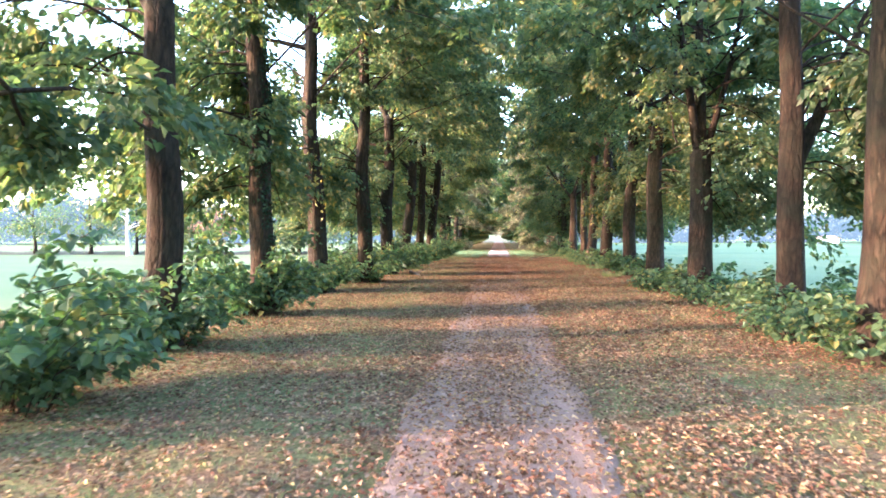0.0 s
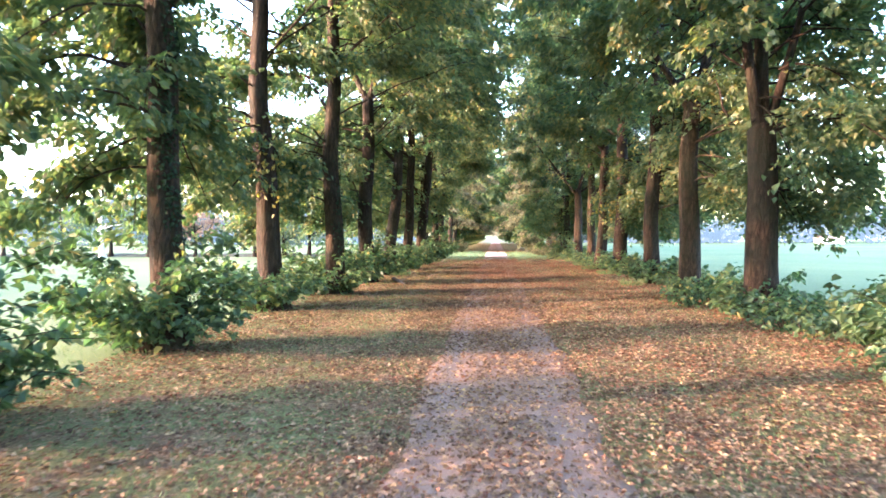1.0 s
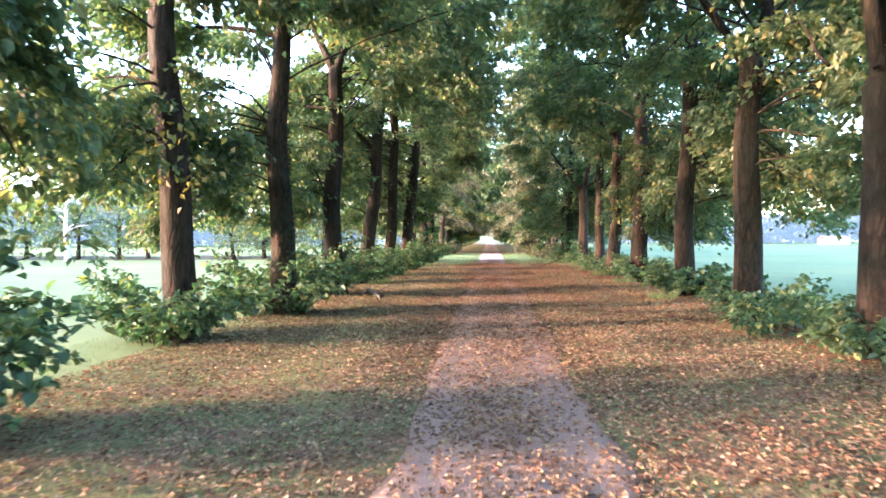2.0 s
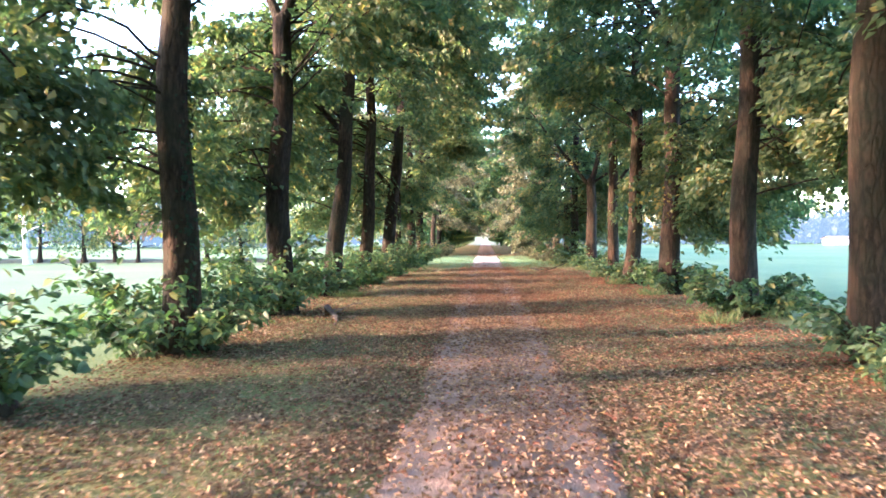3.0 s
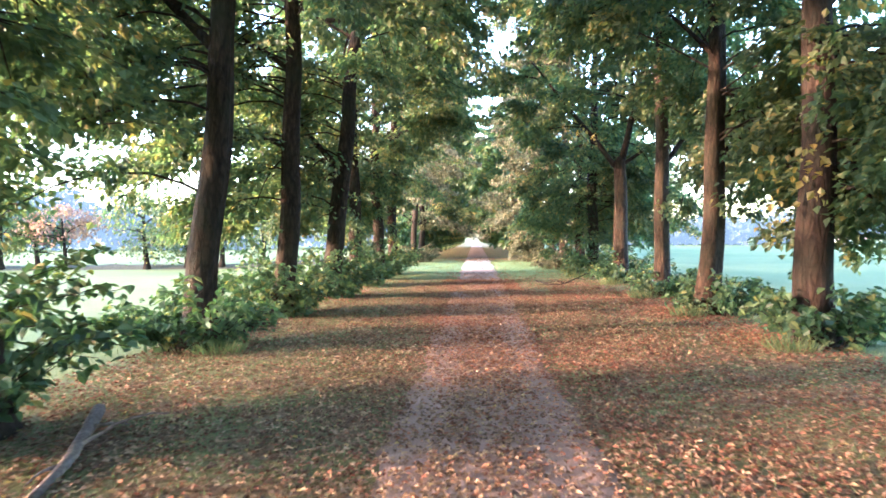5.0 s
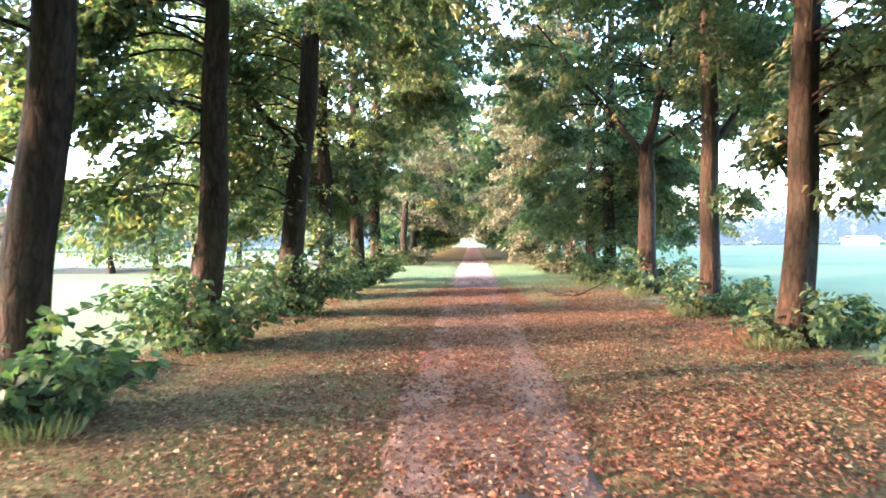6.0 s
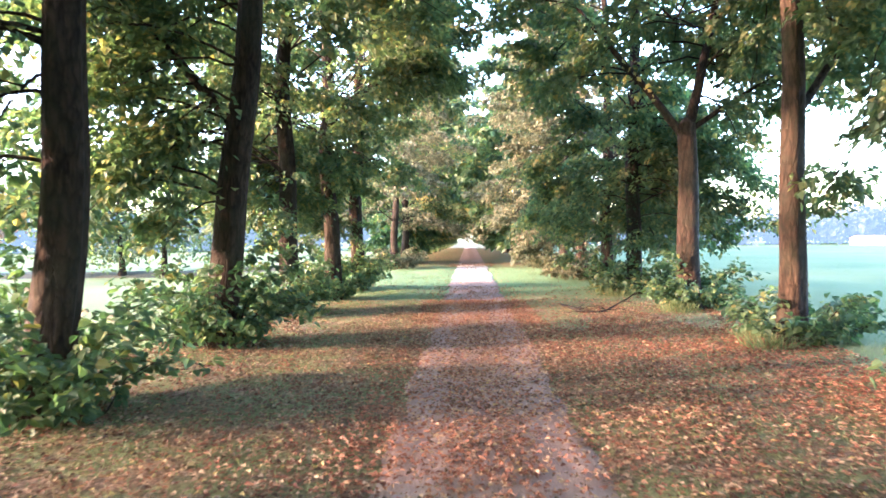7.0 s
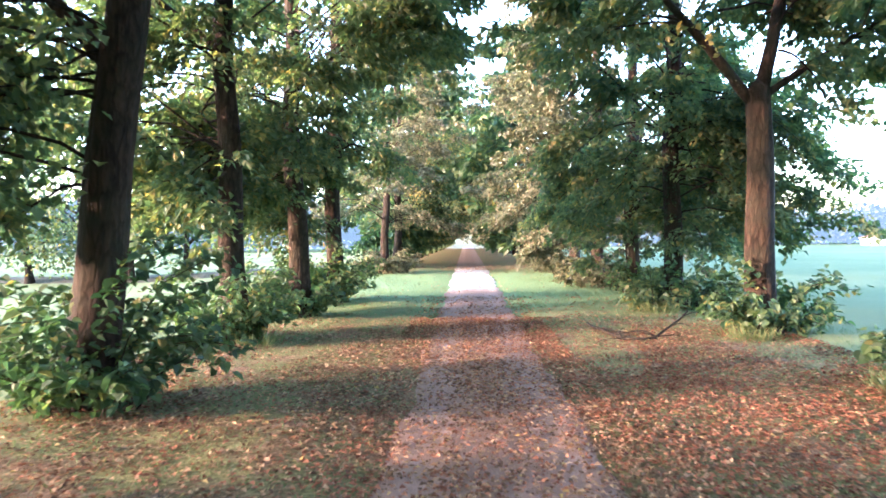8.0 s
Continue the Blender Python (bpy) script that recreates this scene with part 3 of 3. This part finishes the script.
tree(-5.12, 53.18, 0.64, (0.13, 0.02), height=21.0, seed=19, extra=(MIDDLE_L, ARCH, WEST_L, SHOULDER_L), limbs=[(4.4, 175, 5.2, 52, 0.26, 15)], outer_from=6.8)
tree(-5.52, 59.4, 0.55, (0.006, 0), height=21.0, seed=20, extra=(NEAR_L, MIDDLE_L, ARCH_HIGH, SKIRT_L, SHOULDER_L), outer_from=2.2, limbs=[(6.4, 180, 4.5, 42, 0.2, 20)], sprouts=4)
tree(-5.09, 63.9, 0.56, (-0.02, 0), height=21.0, seed=21, extra=(MIDDLE_L, ARCH_HIGH, SKIRT_L, SHOULDER_L), outer_from=2.0, limbs=[(6.6, -20, 4.2, 30, 0.16, 30)], inner_from=4.0, sprouts=8)
tree(-4.96, 68.29, 0.58, (0.01, 0), height=21.0, seed=22, extra=(MIDDLE_L, ARCH_HIGH, SKIRT_L, SHOULDER_L), outer_from=1.8, limbs=[(10.5, 40, 4.5, 50, 0.2, 20), (9.5, -10, 4.6, 25, 0.16, 25)], inner_from=3.6, sprouts=6)
tree(-5.4, 87.5, 0.5, seed=23, extra=(FAR_SHOULDER,), leaves=PALE, inner_from=2.2, outer_from=2.0, leaf=0.2, per_node=16, reach=7.2, height=20, label="avenue tree with foliage coloured sunlit pale hanging low over the verge")
tree(-5.2, 94.0, 0.55, seed=24, extra=(FAR_VAULT,), inner_from=2.4, outer_from=2.0, leaf=0.22, per_node=15, reach=7.2, height=19, label="avenue tree with dark green crown hanging low over the verge")
# row on the right of the lane
tree(6.35, 12.0, 0.74, (0.02, 0), seed=31, extra=((180, 50, 1.4, 5.0, 2.6, 6.4, 9), VAULT,), outer_from=3.2, reach=5.4)
tree(7.0, 17.4, 0.66, (0.012, 0), seed=32, extra=((180, 50, 1.4, 5.0, 2.6, 6.4, 9), VAULT,), reach=5.4, limbs=[(3.4, 20, 7.5, 64, 0.34, 6)], outer_from=3.0)
tree(6.6, 23.48, 0.74, (0.012, 0), seed=33, extra=(BACK, SKIRT_R, VAULT,), reach=5.4, split=4.6, limbs=[(4.2, 185, 7.0, 80, 0.32, -4), (4.4, 80, 8.0, 86, 0.42, 4), (4.3, 5, 7.0, 72, 0.27, -14)], outer_from=3.0)
tree(6.43, 29.32, 0.70, (0.01, 0), height=21.0, seed=34, extra=(BACK, ARCH, SKIRT_R, VAULT,), reach=5.4, split=6.4, limbs=[(6.2, 182, 6.5, 58, 0.28, 0), (6.3, 25, 7.0, 68, 0.36, 6)], outer_from=3.2)
tree(6.49, 35.43, 0.66, (0.015, 0), height=21.0, seed=35, extra=(BACK, ARCH, SKIRT_R, SHOULDER_R), limbs=[(6.2, 10, 3.6, 25, 0.18, -10), (8.0, 10, 4.5, 30, 0.2, 15)], outer_from=3.0)
tree(6.46, 42.32, 0.70, (-0.004, 0), height=21.0, seed=36, extra=(BACK, ARCH, SKIRT_R, SHOULDER_R, LOW_R), split=9.2, limbs=[(9.0, 170, 5.5, 60, 0.3, 8), (9.0, 20, 6.0, 66, 0.34, 8), (8.0, 0, 3.8, 48, 0.2, 10)], sprouts=5, outer_from=2.6)
tree(6.41, 47.96, 0.60, (0.03, 0), height=21.0, seed=37, extra=(BACK, ARCH, SKIRT_R, SHOULDER_R), limbs=[(4.3, 10, 3.5, 35, 0.2, 10), (7.0, 160, 3.5, 50, 0.16, 20)], outer_from=3.2)
tree(6.46, 53.47, 0.51, (0.015, 0), height=21.0, seed=38, extra=(BACK, ARCH, (165, 75, 2.0, 4.6, 5.4, 8.0, 5), SHOULDER_R), limbs=[(4.6, 12, 4.5, 48, 0.2, 8)], outer_from=6.5)
tree(6.32, 59.8, 0.62, (0.01, 0), height=21.0, seed=39, extra=(BACK, ARCH_HIGH, (165, 75, 2.0, 4.6, 6.4, 9.0, 5), SHOULDER_R), split=5.3, limbs=[(5.0, 180, 6.5, 52, 0.26, 0), (5.1, 30, 7.5, 74, 0.34, 6), (5.2, 0, 4.0, 35, 0.18, 10)], outer_from=6.3)
tree(6.09, 65.51, 0.56, (0.004, 0), height=21.0, seed=40, ivy=(0.5, 6.5, 230, 40, 462), extra=(DRAPE, BACK, ARCH_HIGH, SKIRT_R, SHOULDER_R), inner_from=2.8, outer_from=2.4, sprouts=10)
tree(6.2, 71.5, 0.58, height=21.0, seed=41, extra=(DRAPE, BACK, ARCH_HIGH, SKIRT_R,), inner_from=1.4, outer_from=1.2, leaf=0.205, per_node=15, fill=28, label="avenue tree with green crown draped down to the shrubs")
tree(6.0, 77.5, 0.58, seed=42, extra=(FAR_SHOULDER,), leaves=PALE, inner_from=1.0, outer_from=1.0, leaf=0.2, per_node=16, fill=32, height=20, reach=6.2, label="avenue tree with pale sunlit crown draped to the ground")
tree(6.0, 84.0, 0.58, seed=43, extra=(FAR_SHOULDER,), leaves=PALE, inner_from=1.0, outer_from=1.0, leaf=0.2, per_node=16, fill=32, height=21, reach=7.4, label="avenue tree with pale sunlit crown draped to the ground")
far_green = tree(-5.6, 101.0, 0.55, seed=44, extra=(FAR_VAULT, LOW_FAR, LOW_ARCH), leaves=BUSH, inner_from=1.8, outer_from=1.2, leaf=0.56, per_node=4, fill=30, reach=7.6, height=19, label="distant avenue tree with low green crown darkened to carry the tunnel's shade")
far_green_b = tree(5.6, 91.0, 0.55, seed=45, extra=(FAR_VAULT, LOW_FAR, LOW_ARCH), leaves=BUSH, inner_from=1.6, outer_from=1.0, leaf=0.56, per_node=4, fill=30, reach=7.6, height=19, label="distant avenue tree with low green crown darkened to carry the tunnel's shade")
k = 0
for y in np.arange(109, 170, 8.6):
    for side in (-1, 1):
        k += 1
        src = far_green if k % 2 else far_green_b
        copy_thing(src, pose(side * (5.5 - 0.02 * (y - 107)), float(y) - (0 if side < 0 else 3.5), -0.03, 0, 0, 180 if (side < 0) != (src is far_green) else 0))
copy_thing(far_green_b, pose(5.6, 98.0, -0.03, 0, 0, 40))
# unseen trees behind the start of the walk, added only for their shade
behind = tree(6.4, 5.6, 0.66, seed=46, extra=(SKIRT_L,), outer_from=3.0, leaf=0.34, per_node=4)
for y in (-1.0, -8.0):
    copy_thing(behind, pose(-6.2, y, -0.03, 0, 0, 180 + 9 * y))
    copy_thing(behind, pose(6.4, y - 0.6, -0.03, 0, 0, 7 * y))

# turned sprays of foliage
for n, (key, place) in enumerate([(23, (-3.3, 87.6, 4.9)), (23, (-3.0, 87.2, 6.2)), (43, (2.6, 84.6, 5.2)), (36, (7.4, 41.6, 6.6)), (36, (7.5, 41.5, 4.3)), (36, (5.9, 41.6, 3.3)),
                                  (14, (-6.3, 24.4, 3.5)), (14, (-6.6, 24.5, 4.4)), (24, (-3.4, 93.4, 4.0)), (39, (4.6, 59.2, 6.5)), (22, (-3.2, 67.8, 9.0))]):
    yellow_spray(TREES[key], place, 300 + n, 62, (1.0, 0.8, 0.7))

# ---------------------------------------------------------------- shrubs at the feet of the trees
LEFT_ROW = [(-6.1, 12.44), (-6.26, 18.09), (-6.65, 25.16), (-5.71, 29.48), (-5.78, 35.73), (-5.58, 42.23), (-5.34, 47.63), (-5.12, 53.18), (-5.52, 59.4), (-5.09, 63.9), (-4.96, 68.29)]
RIGHT_ROW = [(6.35, 12.0), (7.0, 17.4), (6.6, 23.48), (6.43, 29.32), (6.49, 35.43), (6.46, 42.32), (6.41, 47.96), (6.46, 53.47), (6.32, 59.8), (6.09, 65.51), (6.2, 71.5)]
for n, (x, y) in enumerate(LEFT_ROW):
    bush(x - 0.15, y - 0.2, 1.4, 2.2 + 0.3 * math.sin(n * 2.1), 60, 100 + n, leaf=0.165)
for n, (x, y) in enumerate(RIGHT_ROW):
    bush(x + 0.3, y, 1.7, 1.5 + 0.2 * math.sin(n * 1.7), 54, 130 + n, leaf=0.17)
bush(-5.9, 7.8, 1.2, 2.4, 64, 150, leaf=0.17, label="tall dark leafy shrub beside the verge")
for n, (x, y) in enumerate([(6.6, 14.8), (6.9, 20.3), (6.5, 26.4), (7.0, 9.0)]):
    bush(x, y, 2.6, 1.2, 60, 160 + n, label="dense low shrub between the avenue trees")
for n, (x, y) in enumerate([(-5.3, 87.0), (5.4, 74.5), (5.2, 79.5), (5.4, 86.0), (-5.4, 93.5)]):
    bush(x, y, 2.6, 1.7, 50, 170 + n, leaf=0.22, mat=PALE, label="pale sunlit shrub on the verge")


# ---------------------------------------------------------------- fallen leaves and grass
def fallen_leaves():
    rng = np.random.default_rng(9)
    n = 460000
    y = np.where(rng.uniform(0, 1, n) < 0.9, rng.uniform(-3, 63, n), rng.uniform(60, 97, n))
    x = rng.uniform(-6.6, 6.8, n)
    ax = np.abs(x)
    patch = 0.5 + 0.5 * np.sin(x * 1.3 + 1.7 * np.sin(y * 0.35)) * np.sin(y * 0.5 + 0.9 * x)
    strip = np.where(x > 0, 3.3, 2.5) + 0.5 * np.sin(y * 0.7) * np.sin(y * 0.23 + 1)
    track = np.abs(ax - 0.78 - 0.06 * np.sin(y * 0.4)) / 0.36  # thin cover in the wheel tracks
    dense = np.where(ax < 1.15, 0.58 + 0.42 * np.clip(track, 0, 1) ** 2, np.where(ax < strip, 1.0, 0.60))
    dense = np.where(x > 3.2, dense * np.where(y < 12, 0.7, 1.2), dense)
    dense = dense * (0.55 + 0.6 * patch)
    dense = np.where((y > 70) & (y < 90), dense * 0.12, dense) * np.where(y > 62, 0.55, 1.0)
    dense = np.where((y > 58 + 3 * np.sin(x * 2)) & (ax > 1.7), dense * 0.25, dense)
    keep = rng.uniform(0, 1, n) < dense
    x, y = x[keep], y[keep]
    n = len(x)
    z = np.where(np.abs(x) < 1.15, 0.012, lift(x, y) + 0.008) + rng.uniform(0, 0.025, n)
    turn = rng.uniform(0, 2 * np.pi, n)
    way = np.stack([np.cos(turn), np.sin(turn), rng.normal(0, 0.1, n)], -1)
    up = np.stack([rng.normal(0, 0.2, n), rng.normal(0, 0.2, n), np.ones(n)], -1)
    size = rng.uniform(0.042, 0.086, n) * np.where(y > 62, 1.3, 1.0)
    wide = size * rng.uniform(0.5, 0.9, n)
    # ruddier leaves farther down the lane and round the feet of the trees
    share = 0.14 + 0.4 * np.clip((y - 26) / 20, 0, 1) + 0.25 * (np.abs(np.abs(x) - 6) < 0.9)
    share = share * np.where(x < -1.6, 0.45, 1.0)
    ruddy = rng.uniform(0, 1, n) < share * (0.6 + 0.8 * (0.5 + 0.5 * np.sin(x * 0.8 + y * 0.33)))
    for name, mat, pick, label in (("fallen_leaves", LITTER, ~ruddy, "brown and tan fallen leaves littering lane and verge"), ("ruddy_fallen_leaves", RUDDY, ruddy, "reddish brown fallen leaves littering lane and verge")):
        pile = Pile()
        pile.add(*kites(np.stack([x, y, z], -1)[pick], way[pick], up[pick], size[pick], wide[pick], 0.3))
        tagged(pile.make(name, mat), label, "leaves", kind="stuff")


def grass():
    rng = np.random.default_rng(10)
    n = 85000
    y = -2 + 94 * rng.uniform(0, 1, n) ** 1.15
    x = (1.15 + 7.2 * rng.uniform(0, 1, n)) * rng.choice([-1, 1], n)
    patch = 0.5 + 0.5 * np.sin(x * 0.9 + 1.2 * np.sin(y * 0.27) + 2) * np.sin(y * 0.43 - 0.6 * x)
    dense = np.clip((np.abs(x) - 1.1) / 1.8, 0.15, 1) * (0.35 + 0.9 * patch) * np.where(x < 0, 1.3, 1.0)
    dense = np.where((y > 60) & (y < 92), 1.0, dense)
    keep = rng.uniform(0, 1, n) < dense
    x, y = x[keep], y[keep]
    n = len(x)
    z = lift(x, y) - 0.005
    way = np.stack([rng.normal(0, 0.5, n), rng.normal(0, 0.5, n), np.ones(n)], -1)
    up = np.stack([rng.normal(0, 1, n), rng.normal(0, 1, n), np.zeros(n)], -1)
    size = rng.uniform(0.04, 0.11, n)
    pile = Pile()
    pile.add(*kites(np.stack([x, y, z], -1), way, up, size, np.full(n, 0.012), 0.2))
    ob = pile.make("grass", BLADES)
    tagged(ob, "short thin green and dry grass on the verges", "grass", kind="stuff")


fallen_leaves()
grass()


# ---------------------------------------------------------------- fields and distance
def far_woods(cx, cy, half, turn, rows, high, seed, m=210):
    """A belt of distant woodland, crowns of many clumps with an uneven skyline; also used out of view to block sun."""
    rng = np.random.default_rng(seed)
    pile = Pile()
    c, s = math.cos(radians(turn)), math.sin(radians(turn))
    for row in range(rows):
        for u in np.arange(-half, half, 5.5):
            u2, v2 = u + rng.uniform(-2.5, 2.5), row * 9 + rng.uniform(-3, 3)
            px, py = cx + c * u2 - s * v2, cy + s * u2 + c * v2
            h = high * rng.uniform(0.55, 1.15) * (0.8 + 0.2 * math.sin(u * 0.06 + seed))
            d = unit(rng.normal(0, 1, (m, 3)))
            p = np.array([px, py, h * 0.5 - 0.7]) + d * np.array([4.4, 4.4, h * 0.5]) * rng.uniform(0.15, 0.95, (m, 1))
            p[:, 2] = np.maximum(p[:, 2], -0.3)
            size = rng.uniform(1.1, 2.1, m) * math.sqrt(210 / m)
            pile.add(*kites(p, rng.normal(0, 1, (m, 3)), d + rng.normal(0, 0.5, (m, 3)), size, size * 0.8))
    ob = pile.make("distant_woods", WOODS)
    tagged(ob, "blue-green belt of woods, haze painted as glow; some belts unseen, to block sun", "woods", kind="stuff")


def field_tree(x, y, high, wide, seed, leaves=GREEN, bark=BARK, girth=0.35, low=1.6, leaf=0.3, n=1500, label=""):
    """A smaller tree out in the field: short trunk, a few limbs, rounded ragged crown."""
    rng = np.random.default_rng(seed)
    thing = base("field_tree", x, y, float(lift(x, y)) - 0.02)
    z = np.linspace(0, high * 0.75, 10)
    line = np.stack([0.1 * np.sin(z * 0.8 + seed), 0.1 * np.cos(z * 0.7), z], -1)
    v, q, f = tube(line, np.maximum(0.04, girth / 2 * (1.1 - 0.95 * z / high) * (1 + 0.6 * np.exp(-z / 0.5))), 10, rng, 0.04)
    mesh_object("trunk", v, [q, f], bark, thing, smooth=True)
    crown = Pile()
    for k in range(9):
        az = k * 137.5
        b = bent(line[3 + k % 5], az, rng.uniform(10, 45), wide * rng.uniform(0.35, 0.5), 30, 6, rng)
        pile = Pile()
        pile.add(*tube(b, np.linspace(girth * 0.2, 0.02, 7), 5, rng))
        pile.make("limb", bark, thing, smooth=True)
    knots = unit(rng.normal(0, 1, (26, 3))) * np.sqrt(rng.uniform(0.2, 1, (26, 1))) * [wide * 0.45, wide * 0.45, (high - low) * 0.45] + [0, 0, (high + low) / 2]
    p = knots[rng.integers(0, 26, n)] + rng.normal(0, 1, (n, 3)) * [wide * 0.09, wide * 0.09, (high - low) * 0.07]
    p[:, 2] = np.maximum(p[:, 2], low * 0.8)
    size = leaf * rng.uniform(0.7, 1.3, n)
    crown.add(*kites(p, rng.normal(0, 0.7, (n, 3)) + [0, 0, -0.4], rng.normal(0, 0.6, (n, 3)) + [0, 0, 1], size, size * 0.75))
    tagged(crown.make("crown", leaves, thing), kind="stuff")
    tagged(thing, label or "small green tree on the bank across the meadow", "tree", "trees on the bank")
    return thing


def bank(x0, x1, y0, y1, seed):
    """A low dark grassy bank across the meadow."""
    rng = np.random.default_rng(seed)
    n = 60
    f = np.linspace(0, 1, n)
    x, y = x0 + (x1 - x0) * f, y0 + (y1 - y0) * f
    section = [(-1.4, -0.05), (-0.7, 0.22), (0, 0.42), (0.8, 0.3), (1.6, -0.05)]
    v = np.array([[(x[i], y[i] + a + rng.normal(0, 0.06), float(lift(x[i], y[i])) + b * rng.uniform(0.8, 1.2)) for a, b in section] for i in range(n)])
    i, j = np.meshgrid(np.arange(n - 1), np.arange(4), indexing="ij")
    q = np.stack([i * 5 + j, i * 5 + j + 1, (i + 1) * 5 + j + 1, (i + 1) * 5 + j], -1).reshape(-1, 4)
    ob = mesh_object("earth_bank", v, [q], EARTH, smooth=True)
    tagged(ob, "low dark earth bank along a ditch in the meadow", "bank", kind="structure")


def slab(lo, hi):
    lo, hi = np.array(lo, float), np.array(hi, float)
    v = np.array([[(lo, hi)[i][0], (lo, hi)[j][1], (lo, hi)[k][2]] for i in (0, 1) for j in (0, 1) for k in (0, 1)])
    return v, np.array([[0, 1, 3, 2], [4, 6, 7, 5], [0, 4, 5, 1], [2, 3, 7, 6], [0, 2, 6, 4], [1, 5, 7, 3]])


def farm_shed(x, y):
    thing = base("farm_shed", x, y, float(lift(x, y)) - 0.02)
    for lo, hi in (((-2.5, -3, 0), (2.5, -2.8, 1.5)), ((-2.5, 2.8, 0), (2.5, 3, 1.5)), ((-2.5, -2.8, 0), (-2.3, 2.8, 1.5)), ((2.3, -2.8, 0), (2.5, 2.8, 1.5))):
        v, q = slab(lo, hi)
        mesh_object("wall", v, [q], PLASTER, thing)
    for side in (-1, 1):
        v = np.array([(-2.8, side * 3.3, 1.4), (2.8, side * 3.3, 1.4), (2.8, 0, 2.0), (-2.8, 0, 2.0)])
        v = np.concatenate([v, v + [0, 0, 0.14]])
        mesh_object("roof", v, [[[0, 1, 2, 3], [7, 6, 5, 4], [0, 4, 5, 1], [1, 5, 6, 2], [2, 6, 7, 3], [3, 7, 4, 0]]], ROOFING, thing)
    tagged(thing, "low white farm shed beyond the field", "shed")


def fallen_stick(points, thick, seed, twigs=0, label="", mat=DEADWOOD):
    rng = np.random.default_rng(seed)
    thing = base("fallen_branch", points[0][0], points[0][1], float(lift(points[0][0], points[0][1])))
    rel = np.array(points, float) - np.array(thing.location)
    f = np.linspace(0, len(points) - 1, 14)
    path = np.stack([np.interp(f, np.arange(len(points)), rel[:, k]) for k in range(3)], -1) + rng.normal(0, 0.012, (14, 3))
    v, q, e = tube(path, np.linspace(thick / 2, thick * 0.2, 14), 8, rng, 0.08)
    mesh_object("stem", v, [q, e], mat, thing, smooth=True)
    for _ in range(twigs):
        k = rng.integers(2, 12)
        b = bent(path[k], rng.uniform(0, 360), rng.uniform(4, 30), rng.uniform(0.4, 1.2), 35, 5, rng, 0.1)
        b[:, 2] = np.maximum(b[:, 2], 0.02)
        v, q, e = tube(b, np.linspace(thick * 0.16, 0.006, 6), 5, rng)
        mesh_object("twig", v, [q, e], mat, thing, smooth=True)
    tagged(thing, label or "grey dead branch lying on the verge", "branch")


fallen_stick([(-4.64, 36.5, 0.16), (-4.35, 35.75, 0.12), (-4.05, 34.9, 0.08), (-3.83, 34.15, 0.06), (-3.75, 33.3, 0.04)], 0.17, 71, 3)
fallen_stick([(2.71, 61.2, 0.06), (2.85, 59.8, 0.08), (3.05, 58.6, 0.06), (3.6, 58.5, 0.1), (4.4, 59.6, 0.3), (4.9, 60.4, 0.45)], 0.09, 72, 13, "dark bare fallen branch with twigs lying on the grass", BARK)
fallen_stick([(-5.53, 44.0, 0.07), (-5.54, 44.85, 0.08), (-5.5, 45.6, 0.05)], 0.14, 73, 2, "dark fallen log half hidden in the grass", BARK)


def grass_tuft(x, y, seed, high=0.36, n=200):
    rng = np.random.default_rng(seed)
    thing = base("grass_tuft", x, y, float(lift(x, y)) - 0.01)
    a = rng.uniform(0, 2 * np.pi, n)
    r = 0.45 * np.sqrt(rng.uniform(0, 1, n))
    at = np.stack([np.cos(a) * r, np.sin(a) * r, np.zeros(n)], -1)
    way = np.stack([np.cos(a) * 0.5, np.sin(a) * 0.5, np.ones(n)], -1) + rng.normal(0, 0.25, (n, 3))
    size = high * rng.uniform(0.5, 1.2, n)
    pile = Pile()
    pile.add(*kites(at, way, rng.normal(0, 1, (n, 3)), size, np.full(n, 0.009)))
    tagged(pile.make("blade_mass", BLADES, thing), kind="stuff")
    tagged(thing, "tuft of tall dry grass beside a tree foot", "grass", "grass tufts")


for n, (x, y) in enumerate([(5.6, 52.6), (5.9, 53.9), (5.5, 47.2), (5.7, 58.6), (5.2, 63.6), (-4.7, 58.6), (-5.0, 66.9), (5.6, 41.3), (-5.0, 41.4), (5.4, 33.9)]):
    grass_tuft(x, y, 400 + n)
bush(5.2, 64.4, 1.0, 1.2, 26, 181, leaf=0.17, mat=GREEN, label="small shrub with green and yellowing leaves beside a tree foot")

bank(-10, -110, 91.5, 90.0, 81)
for n, (x, y, h, w) in enumerate([(-19.5, 91, 9, 6), (-23.2, 90.5, 10, 6), (-26.5, 90.5, 8, 6), (-30, 90, 8, 6.5), (-40.2, 90.2, 6, 4.5), (-43.5, 90, 9, 7), (-48.5, 90, 8, 7), (-55, 90, 10, 8), (-63, 90, 9, 8), (-72, 90, 10, 8)]):
    field_tree(x, y, h, w * 1.25, 200 + n, low=0.7, girth=0.42, n=1900)
field_tree(-37.6, 90.0, 6.3, 7.2, 220, RUSSET, low=2.2, label="small russet-leaved tree on the bank across the meadow")
field_tree(-48, 87, 13, 6, 222, PALE, PALEWOOD, 0.55, 7.0, label="tall pale-trunked tree standing in the meadow")
farm_shed(86, 192)

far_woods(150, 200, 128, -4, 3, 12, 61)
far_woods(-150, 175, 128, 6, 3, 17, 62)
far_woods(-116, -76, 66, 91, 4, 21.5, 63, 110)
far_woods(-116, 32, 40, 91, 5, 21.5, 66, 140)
